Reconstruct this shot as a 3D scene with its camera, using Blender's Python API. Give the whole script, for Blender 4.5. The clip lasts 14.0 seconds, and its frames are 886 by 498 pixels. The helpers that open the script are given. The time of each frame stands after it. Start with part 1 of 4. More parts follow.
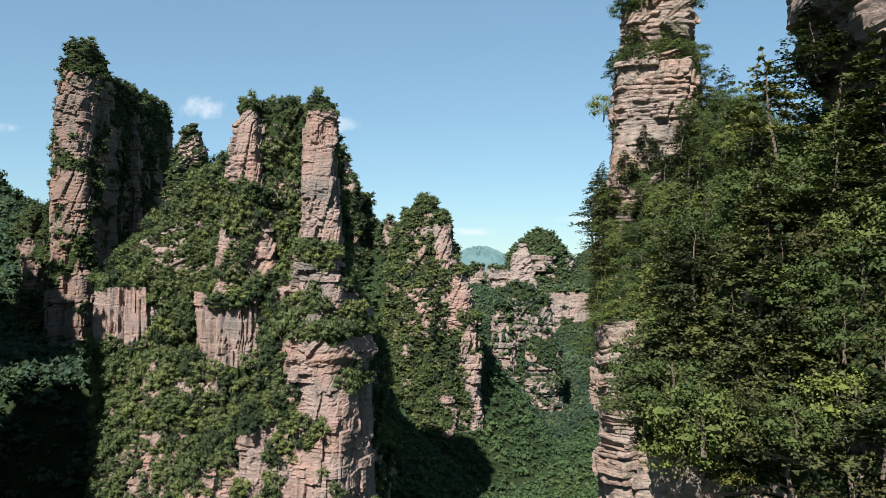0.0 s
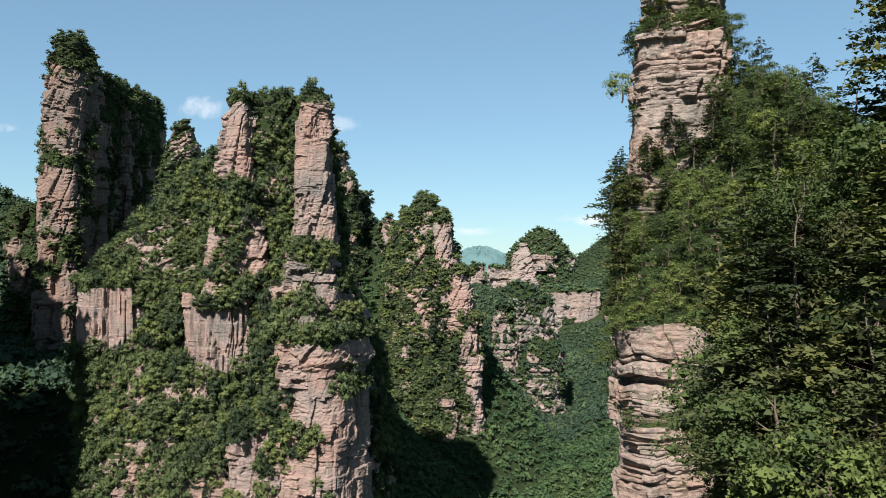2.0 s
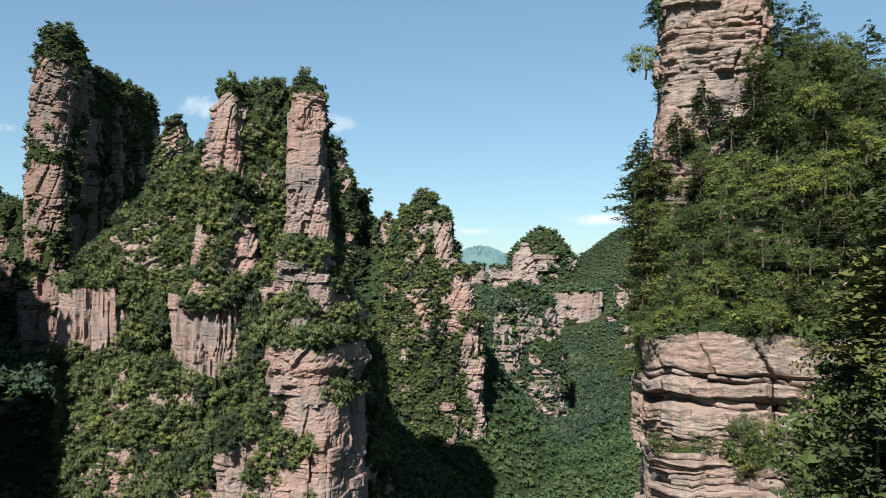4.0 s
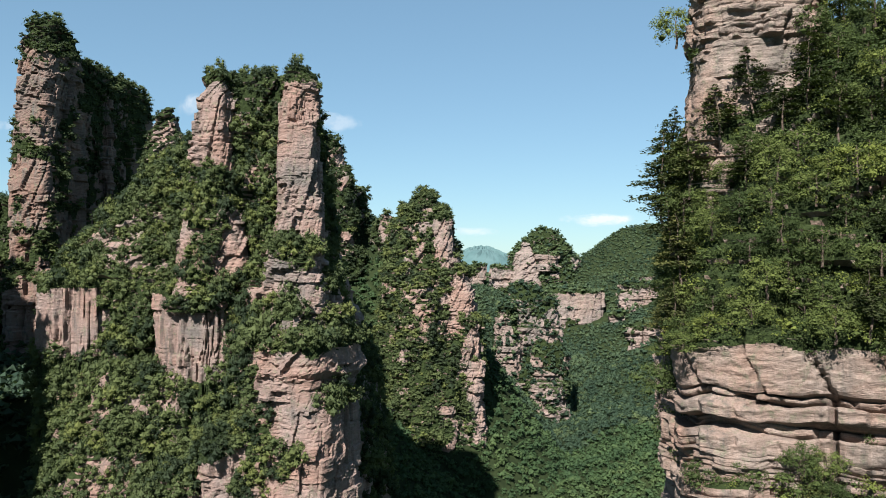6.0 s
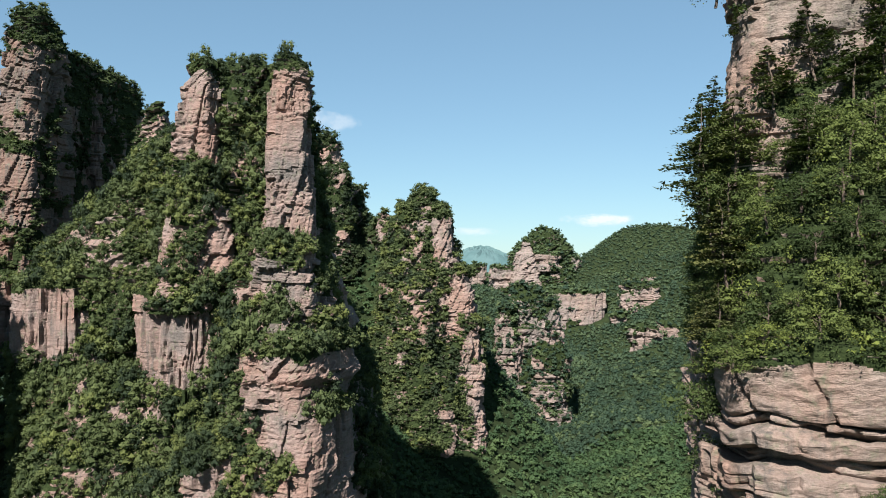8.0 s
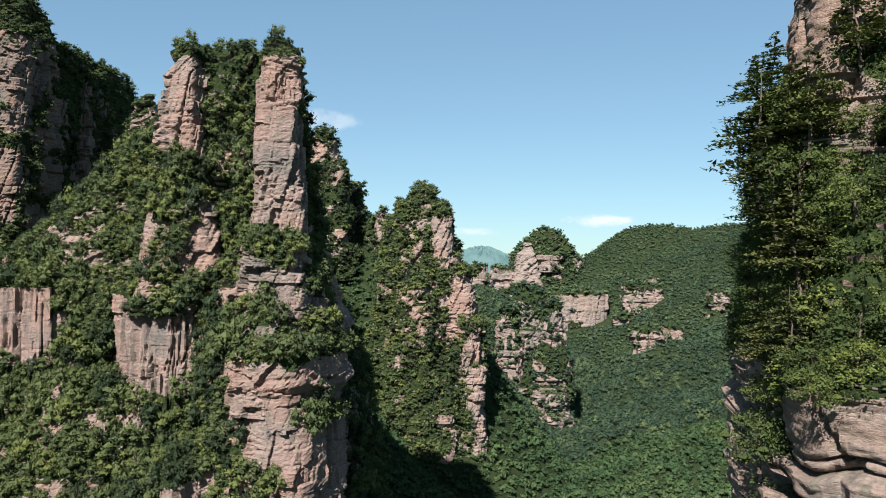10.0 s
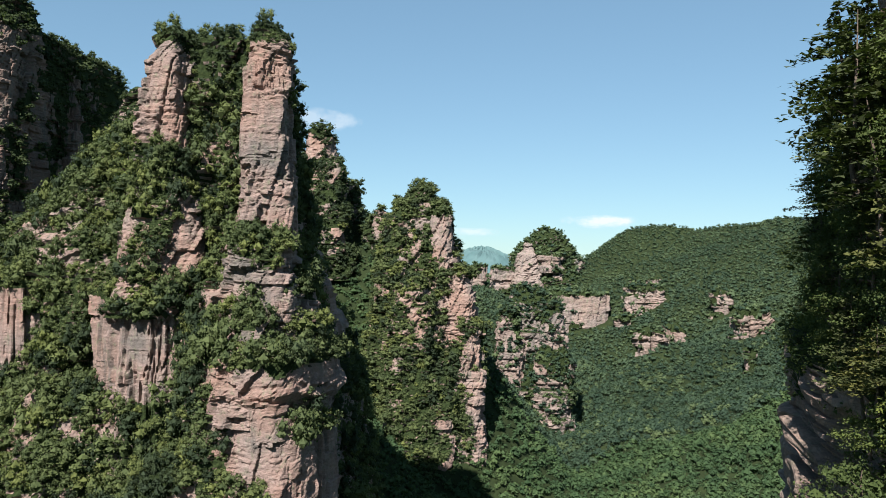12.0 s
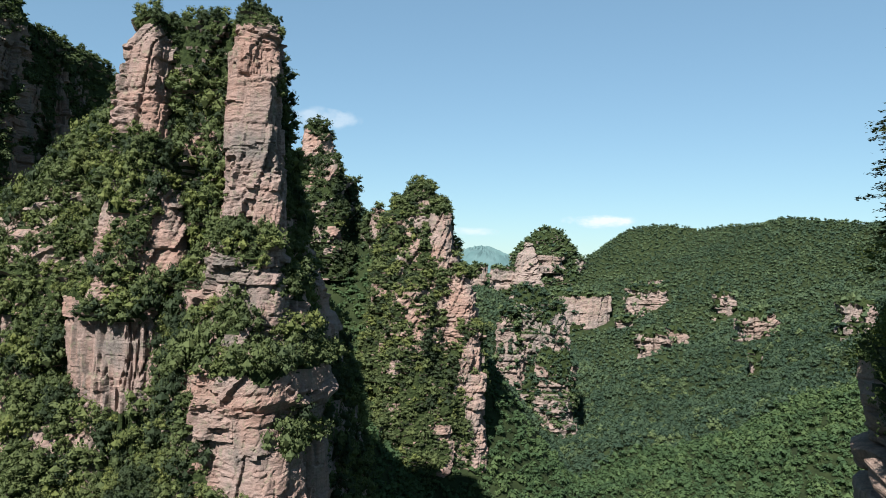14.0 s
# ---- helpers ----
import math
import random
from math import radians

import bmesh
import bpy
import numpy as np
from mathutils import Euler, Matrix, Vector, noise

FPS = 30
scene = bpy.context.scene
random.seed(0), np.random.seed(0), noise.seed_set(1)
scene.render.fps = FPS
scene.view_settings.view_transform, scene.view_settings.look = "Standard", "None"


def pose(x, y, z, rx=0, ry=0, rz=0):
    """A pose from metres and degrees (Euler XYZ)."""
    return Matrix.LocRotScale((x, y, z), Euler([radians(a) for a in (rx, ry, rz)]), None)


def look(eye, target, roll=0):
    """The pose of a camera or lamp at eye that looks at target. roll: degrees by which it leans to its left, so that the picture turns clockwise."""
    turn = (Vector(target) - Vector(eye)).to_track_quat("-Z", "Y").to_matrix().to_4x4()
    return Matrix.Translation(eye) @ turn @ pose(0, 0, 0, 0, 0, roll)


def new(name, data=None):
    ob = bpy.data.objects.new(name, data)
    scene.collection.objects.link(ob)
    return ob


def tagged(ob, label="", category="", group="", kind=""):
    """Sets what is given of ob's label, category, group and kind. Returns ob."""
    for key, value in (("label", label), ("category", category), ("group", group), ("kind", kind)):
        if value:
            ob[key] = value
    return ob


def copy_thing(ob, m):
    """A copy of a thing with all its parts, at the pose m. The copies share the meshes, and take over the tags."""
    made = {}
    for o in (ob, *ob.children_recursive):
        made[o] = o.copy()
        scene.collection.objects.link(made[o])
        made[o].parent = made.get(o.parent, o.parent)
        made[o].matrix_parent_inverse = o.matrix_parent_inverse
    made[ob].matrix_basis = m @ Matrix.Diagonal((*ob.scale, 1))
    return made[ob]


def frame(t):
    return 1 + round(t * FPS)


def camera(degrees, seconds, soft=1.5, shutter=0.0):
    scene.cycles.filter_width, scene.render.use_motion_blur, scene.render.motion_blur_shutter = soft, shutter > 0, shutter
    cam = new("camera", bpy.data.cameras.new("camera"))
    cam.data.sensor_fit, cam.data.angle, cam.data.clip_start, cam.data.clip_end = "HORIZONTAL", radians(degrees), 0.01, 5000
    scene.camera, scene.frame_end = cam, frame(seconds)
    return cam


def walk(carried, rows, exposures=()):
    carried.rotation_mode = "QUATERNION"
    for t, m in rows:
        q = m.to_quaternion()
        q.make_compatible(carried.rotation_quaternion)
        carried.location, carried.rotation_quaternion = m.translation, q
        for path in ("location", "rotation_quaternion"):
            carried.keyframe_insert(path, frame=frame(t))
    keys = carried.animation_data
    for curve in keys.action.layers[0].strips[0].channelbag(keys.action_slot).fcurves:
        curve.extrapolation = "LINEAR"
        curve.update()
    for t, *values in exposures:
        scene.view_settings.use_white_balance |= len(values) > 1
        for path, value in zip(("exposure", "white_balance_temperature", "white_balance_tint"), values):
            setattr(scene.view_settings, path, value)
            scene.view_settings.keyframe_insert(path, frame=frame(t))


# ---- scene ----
cam = camera(62.0, 14.0, soft=0.9)
PATH = [
    (0, (-0.35, 3.047, -0.341), (-0.352, 5.047, -0.328), 0.3),
    (0.5, (-0.357, 6.24, -0.437), (-0.359, 8.24, -0.424), 0.3),
    (1, (-0.379, 9.447, -0.576), (-0.381, 11.447, -0.563), 0.2),
    (1.5, (-0.413, 12.656, -0.708), (-0.415, 14.656, -0.695), 0.2),
    (2, (-0.389, 15.884, -0.834), (-0.391, 17.884, -0.821), 0.2),
    (2.5, (-0.359, 19.135, -0.933), (-0.361, 21.135, -0.92), 0.2),
    (3, (-0.296, 22.39, -1.0), (-0.299, 24.39, -0.987), 0.2),
    (5.5, (0.021, 38.861, -1.541), (0.017, 40.861, -1.528), 0.3),
    (6, (0.127, 42.145, -1.619), (0.122, 44.145, -1.606), 0.4),
    (6.5, (0.179, 45.422, -1.691), (0.175, 47.422, -1.678), 0.4),
    (7, (0.285, 48.684, -1.761), (0.281, 50.684, -1.748), 0.4),
    (7.5, (0.379, 51.932, -1.832), (0.375, 53.932, -1.819), 0.4),
    (8, (0.482, 55.233, -1.895), (0.478, 57.233, -1.882), 0.5),
    (10.5, (0.881, 71.775, -2.301), (0.875, 73.775, -2.287), 0.8),
    (11, (0.938, 75.026, -2.336), (0.933, 77.026, -2.321), 0.8),
    (11.5, (0.936, 78.204, -2.346), (0.931, 80.204, -2.332), 0.9),
    (12, (0.963, 81.399, -2.366), (0.958, 83.399, -2.352), 1.0),
    (12.5, (1.027, 84.578, -2.406), (1.022, 86.578, -2.392), 1.1),
    (13, (1.119, 87.714, -2.447), (1.113, 89.714, -2.434), 1.1),
    (13.5, (1.213, 90.812, -2.477), (1.208, 92.812, -2.465), 1.2),
    (14, (1.306, 93.855, -2.509), (1.301, 95.855, -2.496), 1.2),
]
walk(cam, [(t, look(eye, target, roll)) for t, eye, target, roll in PATH])

# ---- world, sun, exposure ----
SUN = Vector((-0.25, -0.70, 0.66)).normalized()
EXPOSURE = 1.64
scene.view_settings.exposure = EXPOSURE
world = bpy.data.worlds.new("world")
scene.world = world
world.use_nodes = True
wt = world.node_tree
sky = wt.nodes.new("ShaderNodeTexSky")
sky.sky_type = "NISHITA"
sky.sun_disc = False
sky.sun_elevation = math.asin(SUN.z)
sky.sun_rotation = math.atan2(SUN.x, SUN.y)
sky.altitude, sky.air_density, sky.dust_density, sky.ozone_density = 1500, 1.0, 0.1, 1.0
wt.nodes["Background"].inputs["Strength"].default_value = 0.080
veil = wt.nodes.new("ShaderNodeGamma")
veil.inputs["Gamma"].default_value = 0.55
wt.links.new(sky.outputs[0], veil.inputs["Color"])
air = wt.nodes.new("ShaderNodeMix")
air.data_type, air.blend_type = "RGBA", "MULTIPLY"
air.inputs[0].default_value, air.inputs[7].default_value = 1.0, (0.72, 1.0, 1.14, 1)
wt.links.new(veil.outputs[0], air.inputs[6])
wt.links.new(air.outputs[2], wt.nodes["Background"].inputs["Color"])
sun_data = bpy.data.lights.new("sun", "SUN")
sun_data.energy, sun_data.angle, sun_data.color = 4.6, radians(0.5), (1.0, 0.955, 0.925)
new("sun", sun_data).matrix_world = look((0, 0, 0), -SUN)

# ---- numbers ----
rng = np.random.default_rng(7)


def lattice(ix, iy, iz, seed):
    ix, iy, iz = np.broadcast_arrays(np.atleast_1d(ix), np.atleast_1d(iy), np.atleast_1d(iz))
    h = (ix.astype(np.int64) * 374761393 + iy.astype(np.int64) * 668265263 + iz.astype(np.int64) * 2147483647 + seed * 974634521) & 0xFFFFFFFF
    h = ((h ^ (h >> 13)) * 1274126177) & 0xFFFFFFFF
    h = ((h ^ (h >> 16)) * 2246822519) & 0xFFFFFFFF
    return ((h ^ (h >> 15)) & 0xFFFFFF) / float(0xFFFFFF)


def vnoise(x, y, z, seed=0):
    """Smooth value noise, -1 to 1."""
    fx, fy, fz = np.floor(x), np.floor(y), np.floor(z)
    u, v, w = x - fx, y - fy, z - fz
    u, v, w = u * u * (3 - 2 * u), v * v * (3 - 2 * v), w * w * (3 - 2 * w)
    out = 0
    for a in (0, 1):
        for b in (0, 1):
            for c in (0, 1):
                out = out + lattice(fx + a, fy + b, fz + c, seed) * (u if a else 1 - u) * (v if b else 1 - v) * (w if c else 1 - w)
    return out * 2 - 1


def fbm(x, y, z, seed=0, octaves=3):
    total, amp = 0, 1.0
    for k in range(octaves):
        total = total + amp * vnoise(x, y, z, seed + k)
        x, y, z, amp = x * 2.03 + 5.1, y * 2.03 + 1.7, z * 2.03 + 9.2, amp * 0.5
    return total


def smooth(a, b, x):
    t = np.clip((x - a) / (b - a), 0, 1)
    return t * t * (3 - 2 * t)


# ---- meshes ----
def mesh_from(name, verts, faces, material, tint=None, shade_smooth=False):
    """A mesh from arrays; faces is (n, 3) or (n, 4)."""
    me = bpy.data.meshes.new(name)
    n, k = faces.shape
    me.vertices.add(len(verts))
    me.vertices.foreach_set("co", np.ascontiguousarray(verts, np.float32).ravel())
    me.loops.add(n * k)
    me.loops.foreach_set("vertex_index", np.ascontiguousarray(faces, np.int32).ravel())
    me.polygons.add(n)
    me.polygons.foreach_set("loop_start", np.arange(0, n * k, k, dtype=np.int32))
    me.polygons.foreach_set("use_smooth", np.full(n, shade_smooth))
    if tint is not None:
        me.attributes.new("tint", "FLOAT", "FACE").data.foreach_set("value", np.ascontiguousarray(tint, np.float32))
    me.materials.append(material)
    me.update(calc_edges=True)
    return me


def part(name, me, parent, label=""):
    ob = new(name, me)
    ob.parent = parent
    return tagged(ob, label)


def normals_of(verts, quads):
    a, b, c, d = (verts[quads[:, i]] for i in range(4))
    n = np.cross(c - a, d - b)
    area = np.linalg.norm(n, axis=1)
    return n / np.maximum(area, 1e-9)[:, None], area / 2, (a + b + c + d) / 4


# ---- materials ----
def node_material(name):
    m = bpy.data.materials.new(name)
    m.use_nodes = True
    return m, m.node_tree.nodes, m.node_tree.links


def ramp(nodes, stops):
    r = nodes.new("ShaderNodeValToRGB")
    while len(r.color_ramp.elements) < len(stops):
        r.color_ramp.elements.new(0.5)
    for e, (at, col) in zip(r.color_ramp.elements, stops):
        e.position, e.color = at, (*col, 1)
    return r


def noise_node(nodes, links, vec, scale, detail=4.0, rough=0.55):
    n = nodes.new("ShaderNodeTexNoise")
    n.inputs["Scale"].default_value, n.inputs["Detail"].default_value, n.inputs["Roughness"].default_value = scale, detail, rough
    links.new(vec, n.inputs["Vector"])
    return n


def mix_node(nodes, links, fac, a, b, blend="MIX"):
    m = nodes.new("ShaderNodeMix")
    m.data_type, m.blend_type = "RGBA", blend
    for sock, val in ((0, fac), (6, a), (7, b)):
        if isinstance(val, (int, float)):
            m.inputs[sock].default_value = val
        elif isinstance(val, tuple):
            m.inputs[sock].default_value = (*val, 1)
        else:
            links.new(val, m.inputs[sock])
    return m.outputs[2]


def sandstone(name, pale, warm, grey, scale=1.0, bump=0.9, stain_shade=0.75):
    """Bedded sandstone: patchy colour, thin beds, dark water streaks running down that also stand in for crack shade,
    lichen, fine relief.
    """
    m, nodes, links = node_material(name)
    bsdf = nodes["Principled BSDF"]
    bsdf.inputs["Roughness"].default_value = 0.92
    bsdf.inputs["Specular IOR Level"].default_value = 0.15
    geo = nodes.new("ShaderNodeNewGeometry")

    def stretched(sx, sy, sz):
        mp = nodes.new("ShaderNodeMapping")
        mp.inputs["Scale"].default_value = (sx * scale, sy * scale, sz * scale)
        links.new(geo.outputs["Position"], mp.inputs["Vector"])
        return mp.outputs[0]

    big = noise_node(nodes, links, stretched(0.05, 0.05, 0.07), 1.0, 5, 0.6)
    col = ramp(nodes, [(0.3, grey), (0.43, pale), (0.64, warm)])
    links.new(big.outputs[0], col.inputs[0])
    beds = noise_node(nodes, links, stretched(0.07, 0.07, 1.1), 1.0, 6, 0.7)
    bedr = ramp(nodes, [(0.36, (0.5, 0.46, 0.43)), (0.5, (1, 1, 1)), (0.68, (1.15, 1.1, 1.06))])
    links.new(beds.outputs[0], bedr.inputs[0])
    c = mix_node(nodes, links, 0.45, col.outputs[0], bedr.outputs[0], "MULTIPLY")
    # Water-stain streaks, deepened to stand in for shade in the crevices.
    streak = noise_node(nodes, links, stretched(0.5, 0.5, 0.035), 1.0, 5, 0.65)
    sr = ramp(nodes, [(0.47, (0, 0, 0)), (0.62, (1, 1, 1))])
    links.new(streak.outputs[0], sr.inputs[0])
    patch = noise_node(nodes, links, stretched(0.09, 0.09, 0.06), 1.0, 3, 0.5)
    pr = ramp(nodes, [(0.42, (0, 0, 0)), (0.6, (stain_shade, stain_shade, stain_shade))])
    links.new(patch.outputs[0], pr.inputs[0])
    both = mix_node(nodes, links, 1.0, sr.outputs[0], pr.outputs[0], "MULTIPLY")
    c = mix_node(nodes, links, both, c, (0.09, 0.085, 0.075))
    lich = noise_node(nodes, links, stretched(0.6, 0.6, 0.5), 1.0, 7, 0.7)
    lr = ramp(nodes, [(0.53, (0, 0, 0)), (0.68, (0.75, 0.75, 0.75))])
    links.new(lich.outputs[0], lr.inputs[0])
    c = mix_node(nodes, links, lr.outputs[0], c, (0.13, 0.14, 0.09))
    grit = noise_node(nodes, links, stretched(2.2, 2.2, 3.5), 1.0, 8, 0.75)
    gr = ramp(nodes, [(0.34, (0.55, 0.53, 0.51)), (0.52, (1, 1, 1)), (0.7, (1.22, 1.18, 1.14))])
    links.new(grit.outputs[0], gr.inputs[0])
    c = mix_node(nodes, links, 0.75, c, gr.outputs[0], "MULTIPLY")
    links.new(c, bsdf.inputs["Base Color"])
    fine = noise_node(nodes, links, stretched(1.1, 1.1, 1.9), 1.0, 9, 0.75)
    frac = nodes.new("ShaderNodeTexVoronoi")
    frac.feature = "DISTANCE_TO_EDGE"
    frac.inputs["Scale"].default_value = 1.0
    wob = noise_node(nodes, links, stretched(0.9, 0.9, 0.9), 1.0, 4, 0.6)
    warp = mix_node(nodes, links, 0.45, stretched(0.13, 0.13, 0.8), wob.outputs["Color"], "ADD")
    links.new(warp, frac.inputs["Vector"])
    gap = ramp(nodes, [(0.0, (0, 0, 0)), (0.05, (1, 1, 1))])
    links.new(frac.outputs["Distance"], gap.inputs[0])
    relief = mix_node(nodes, links, 0.1, fine.outputs[0], gap.outputs[0])
    b = nodes.new("ShaderNodeBump")
    b.inputs["Strength"].default_value, b.inputs["Distance"].default_value = bump, 0.9 / scale
    links.new(relief, b.inputs["Height"])
    links.new(b.outputs[0], bsdf.inputs["Normal"])
    return m


def foliage(name, dark, mid, light, translucent=0.25, flush=(1.4, 1.25, 1.0)):
    """Leaves: hue set per tree, varied again from leaf to leaf; light comes through a little."""
    m, nodes, links = node_material(name)
    out = nodes["Material Output"]
    bsdf = nodes["Principled BSDF"]
    bsdf.inputs["Roughness"].default_value = 0.75
    bsdf.inputs["Specular IOR Level"].default_value = 0.1
    attr = nodes.new("ShaderNodeAttribute")
    attr.attribute_name = "tint"
    info = nodes.new("ShaderNodeObjectInfo")
    add = nodes.new("ShaderNodeMath")
    links.new(attr.outputs["Fac"], add.inputs[0])
    links.new(info.outputs["Random"], add.inputs[1])
    frac = nodes.new("ShaderNodeMath")
    frac.operation = "FRACT"
    links.new(add.outputs[0], frac.inputs[0])
    col = ramp(nodes, [(0.0, dark), (0.45, mid), (0.86, light), (0.97, tuple(v * k for v, k in zip(light, flush)))])
    links.new(frac.outputs[0], col.inputs[0])
    geo = nodes.new("ShaderNodeNewGeometry")
    isl = ramp(nodes, [(0.0, (0.72, 0.76, 0.78)), (1.0, (1.2, 1.18, 1.15))])
    links.new(geo.outputs["Random Per Island"], isl.inputs[0])
    c = mix_node(nodes, links, 1.0, col.outputs[0], isl.outputs[0], "MULTIPLY")
    links.new(c, bsdf.inputs["Base Color"])
    tr = nodes.new("ShaderNodeBsdfTranslucent")
    links.new(mix_node(nodes, links, 0.5, c, (0.12, 0.2, 0.02)), tr.inputs["Color"])
    mx = nodes.new("ShaderNodeMixShader")
    mx.inputs[0].default_value = translucent
    links.new(bsdf.outputs[0], mx.inputs[1])
    links.new(tr.outputs[0], mx.inputs[2])
    links.new(mx.outputs[0], out.inputs["Surface"])
    return m


def plain_rough(name, a, b, scale, bump=0.3):
    m, nodes, links = node_material(name)
    bsdf = nodes["Principled BSDF"]
    bsdf.inputs["Roughness"].default_value = 0.95
    bsdf.inputs["Specular IOR Level"].default_value = 0.1
    geo = nodes.new("ShaderNodeNewGeometry")
    n = noise_node(nodes, links, geo.outputs["Position"], scale, 7, 0.65)
    r = ramp(nodes, [(0.35, a), (0.65, b)])
    links.new(n.outputs[0], r.inputs[0])
    links.new(r.outputs[0], bsdf.inputs["Base Color"])
    bp = nodes.new("ShaderNodeBump")
    bp.inputs["Strength"].default_value, bp.inputs["Distance"].default_value = bump, 0.5 / scale
    links.new(n.outputs[0], bp.inputs["Height"])
    links.new(bp.outputs[0], bsdf.inputs["Normal"])
    return m


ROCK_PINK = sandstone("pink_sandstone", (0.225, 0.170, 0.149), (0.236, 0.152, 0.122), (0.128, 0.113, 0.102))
# Brown rock, darkened further to stand in for the shade of its east wall.
ROCK_DARK = sandstone("shade_darkened_brown_sandstone", (0.160, 0.118, 0.100), (0.175, 0.110, 0.086), (0.078, 0.068, 0.060), stain_shade=1.0)
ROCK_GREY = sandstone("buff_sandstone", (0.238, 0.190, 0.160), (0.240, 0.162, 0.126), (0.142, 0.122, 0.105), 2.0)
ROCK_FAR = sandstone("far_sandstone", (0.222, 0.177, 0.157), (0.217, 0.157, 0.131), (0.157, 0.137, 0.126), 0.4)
LEAF = foliage("broad_leaves", (0.020, 0.030, 0.016), (0.037, 0.051, 0.023), (0.064, 0.081, 0.031), flush=(1.3, 1.2, 1.0))
LEAF_NEAR = foliage("sunny_leaves", (0.028, 0.042, 0.015), (0.048, 0.066, 0.021), (0.084, 0.104, 0.029), flush=(1.25, 1.2, 1.0))
LEAF_MID = foliage("valley_leaves", (0.023, 0.043, 0.020), (0.035, 0.061, 0.026), (0.056, 0.083, 0.032), flush=(1.25, 1.15, 1.0))
# Leaves of the far woods, with distance haze mixed in as extra blue.
LEAF_FAR = foliage("hazed_forest_leaves", (0.021, 0.038, 0.025), (0.034, 0.055, 0.032), (0.058, 0.082, 0.040), flush=(1.15, 1.1, 1.0))
NEEDLE = foliage("pine_needles", (0.020, 0.027, 0.012), (0.032, 0.040, 0.016), (0.052, 0.058, 0.021), 0.12)
DRY = foliage("dry_shrub_leaves", (0.034, 0.037, 0.014), (0.051, 0.048, 0.020), (0.061, 0.068, 0.020))
BARK = plain_rough("bark", (0.048, 0.036, 0.028), (0.112, 0.088, 0.068), 4.0)
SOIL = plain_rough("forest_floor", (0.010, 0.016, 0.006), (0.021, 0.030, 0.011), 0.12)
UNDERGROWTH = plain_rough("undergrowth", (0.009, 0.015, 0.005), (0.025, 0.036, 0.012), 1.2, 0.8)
# Air haze is painted into this base colour as a blue-green tint.
DISTANT = plain_rough("haze_tinted_ridge", (0.056, 0.104, 0.104), (0.072, 0.120, 0.120), 0.02, 0.2)

# ---- rock columns ----
def column(cx, cy, z0, z1, ax, ay, profile=((0, 1.0), (1, 1.0)), turn=0.0, power=3.2, cell=0.6, seed=0, rough=1.0, cap=2.0, joint=1.0, coarse_below=-1e9, unit=None, flute=0.0, sway=1.0, bed=1.0, row=None, wave=1.0):
    """A bedded rock column: superellipse footprint, profile of (height, scale, dx, dy), beds and blocks set in and out.
    Returns vertices and quads."""
    r = np.random.default_rng(seed)
    th = np.linspace(0, 2 * np.pi, 721)[:-1]

    def base_radius(a):
        return ((np.abs(np.cos(a)) / ax) ** power + (np.abs(np.sin(a)) / ay) ** power) ** (-1 / power)

    rad = base_radius(th)
    px, py = rad * np.cos(th), rad * np.sin(th)
    seg = np.hypot(np.diff(np.append(px, px[0])), np.diff(np.append(py, py[0])))
    arc = np.append(0, np.cumsum(seg))
    dense = np.append(0, np.cumsum(seg * np.where(np.sin(th + turn) < 0.4, 1.0, 0.3)))
    nth = max(16, int(dense[-1] / cell))
    s = np.interp(np.linspace(0, dense[-1], nth + 1)[:-1], dense, arc)
    ang = np.interp(s, arc, np.append(th, 2 * np.pi))
    lo = max(z0, coarse_below)
    zs = list(np.arange(z0, lo, cell * 6)) if lo > z0 else []
    zs = np.array(zs + list(np.arange(lo, z1, row or cell)) + [z1])
    caps = max(4, int(min(ax, ay) / (cell * 1.6)))
    hh = np.append(zs, np.full(caps, z1))
    shrink = np.append(np.ones(len(zs)), np.linspace(1, 0.02, caps + 1)[1:])
    A, H = np.meshgrid(ang, hh)
    S, K = np.meshgrid(s, shrink)
    prof = np.array([(p + (0, 0, 0))[:4] for p in profile], float)
    f = (H - z0) / (z1 - z0) if prof[:, 0].max() <= 1 and prof[:, 0].min() >= 0 else H
    sc, dx, dy = (np.interp(f, prof[:, 0], prof[:, i]) for i in (1, 2, 3))
    R0 = base_radius(A) * sc
    X0, Y0 = cx + R0 * np.cos(A), cy + R0 * np.sin(A)
    size = min(ax, ay)
    low = fbm(X0 / (size * 1.3), Y0 / (size * 1.3), H / (size * 2.2), seed, 3)
    Hw = H + 0.4 * wave * fbm(X0 / 26, Y0 / 26, H / 60, seed + 3, 2) + 0.03 * wave * (X0 - cx)
    unit = unit or max(1.0, cell / 0.6)
    tall = max(unit, 0.7)

    def bedding(lowest, highest, massive):
        t = r.uniform(lowest, highest, 2400) * tall * np.where(r.random(2400) < massive, 2.4, 1.0)
        e = z0 - 10 + np.cumsum(t)
        k = np.clip(np.searchsorted(e, Hw), 1, 2399)
        return k, Hw - e[k - 1], e[k] - Hw

    zero = np.zeros_like(H)
    idx, down, up = bedding(0.9, 4.4, 0.3)
    sub, sdown, sup = bedding(0.3, 1.0, 0.15)
    out_l = r.uniform(-1, 1, 2401)[idx]
    wid = r.uniform(1.6, 7.5, 2401)[idx] * tall
    Sj = S * sc + 0.5 * vnoise(X0 / 3, Y0 / 3, H / 3, seed + 8)
    q = Sj / wid + r.uniform(0, 50, 2401)[idx]
    blk = np.floor(q)
    hb = lattice(blk, idx, zero + 3, seed) * 2 - 1
    fallen = (lattice(blk, idx, zero + 9, seed) > 0.86) * 1.0
    side = np.minimum(q - blk, 1 - (q - blk)) * wid
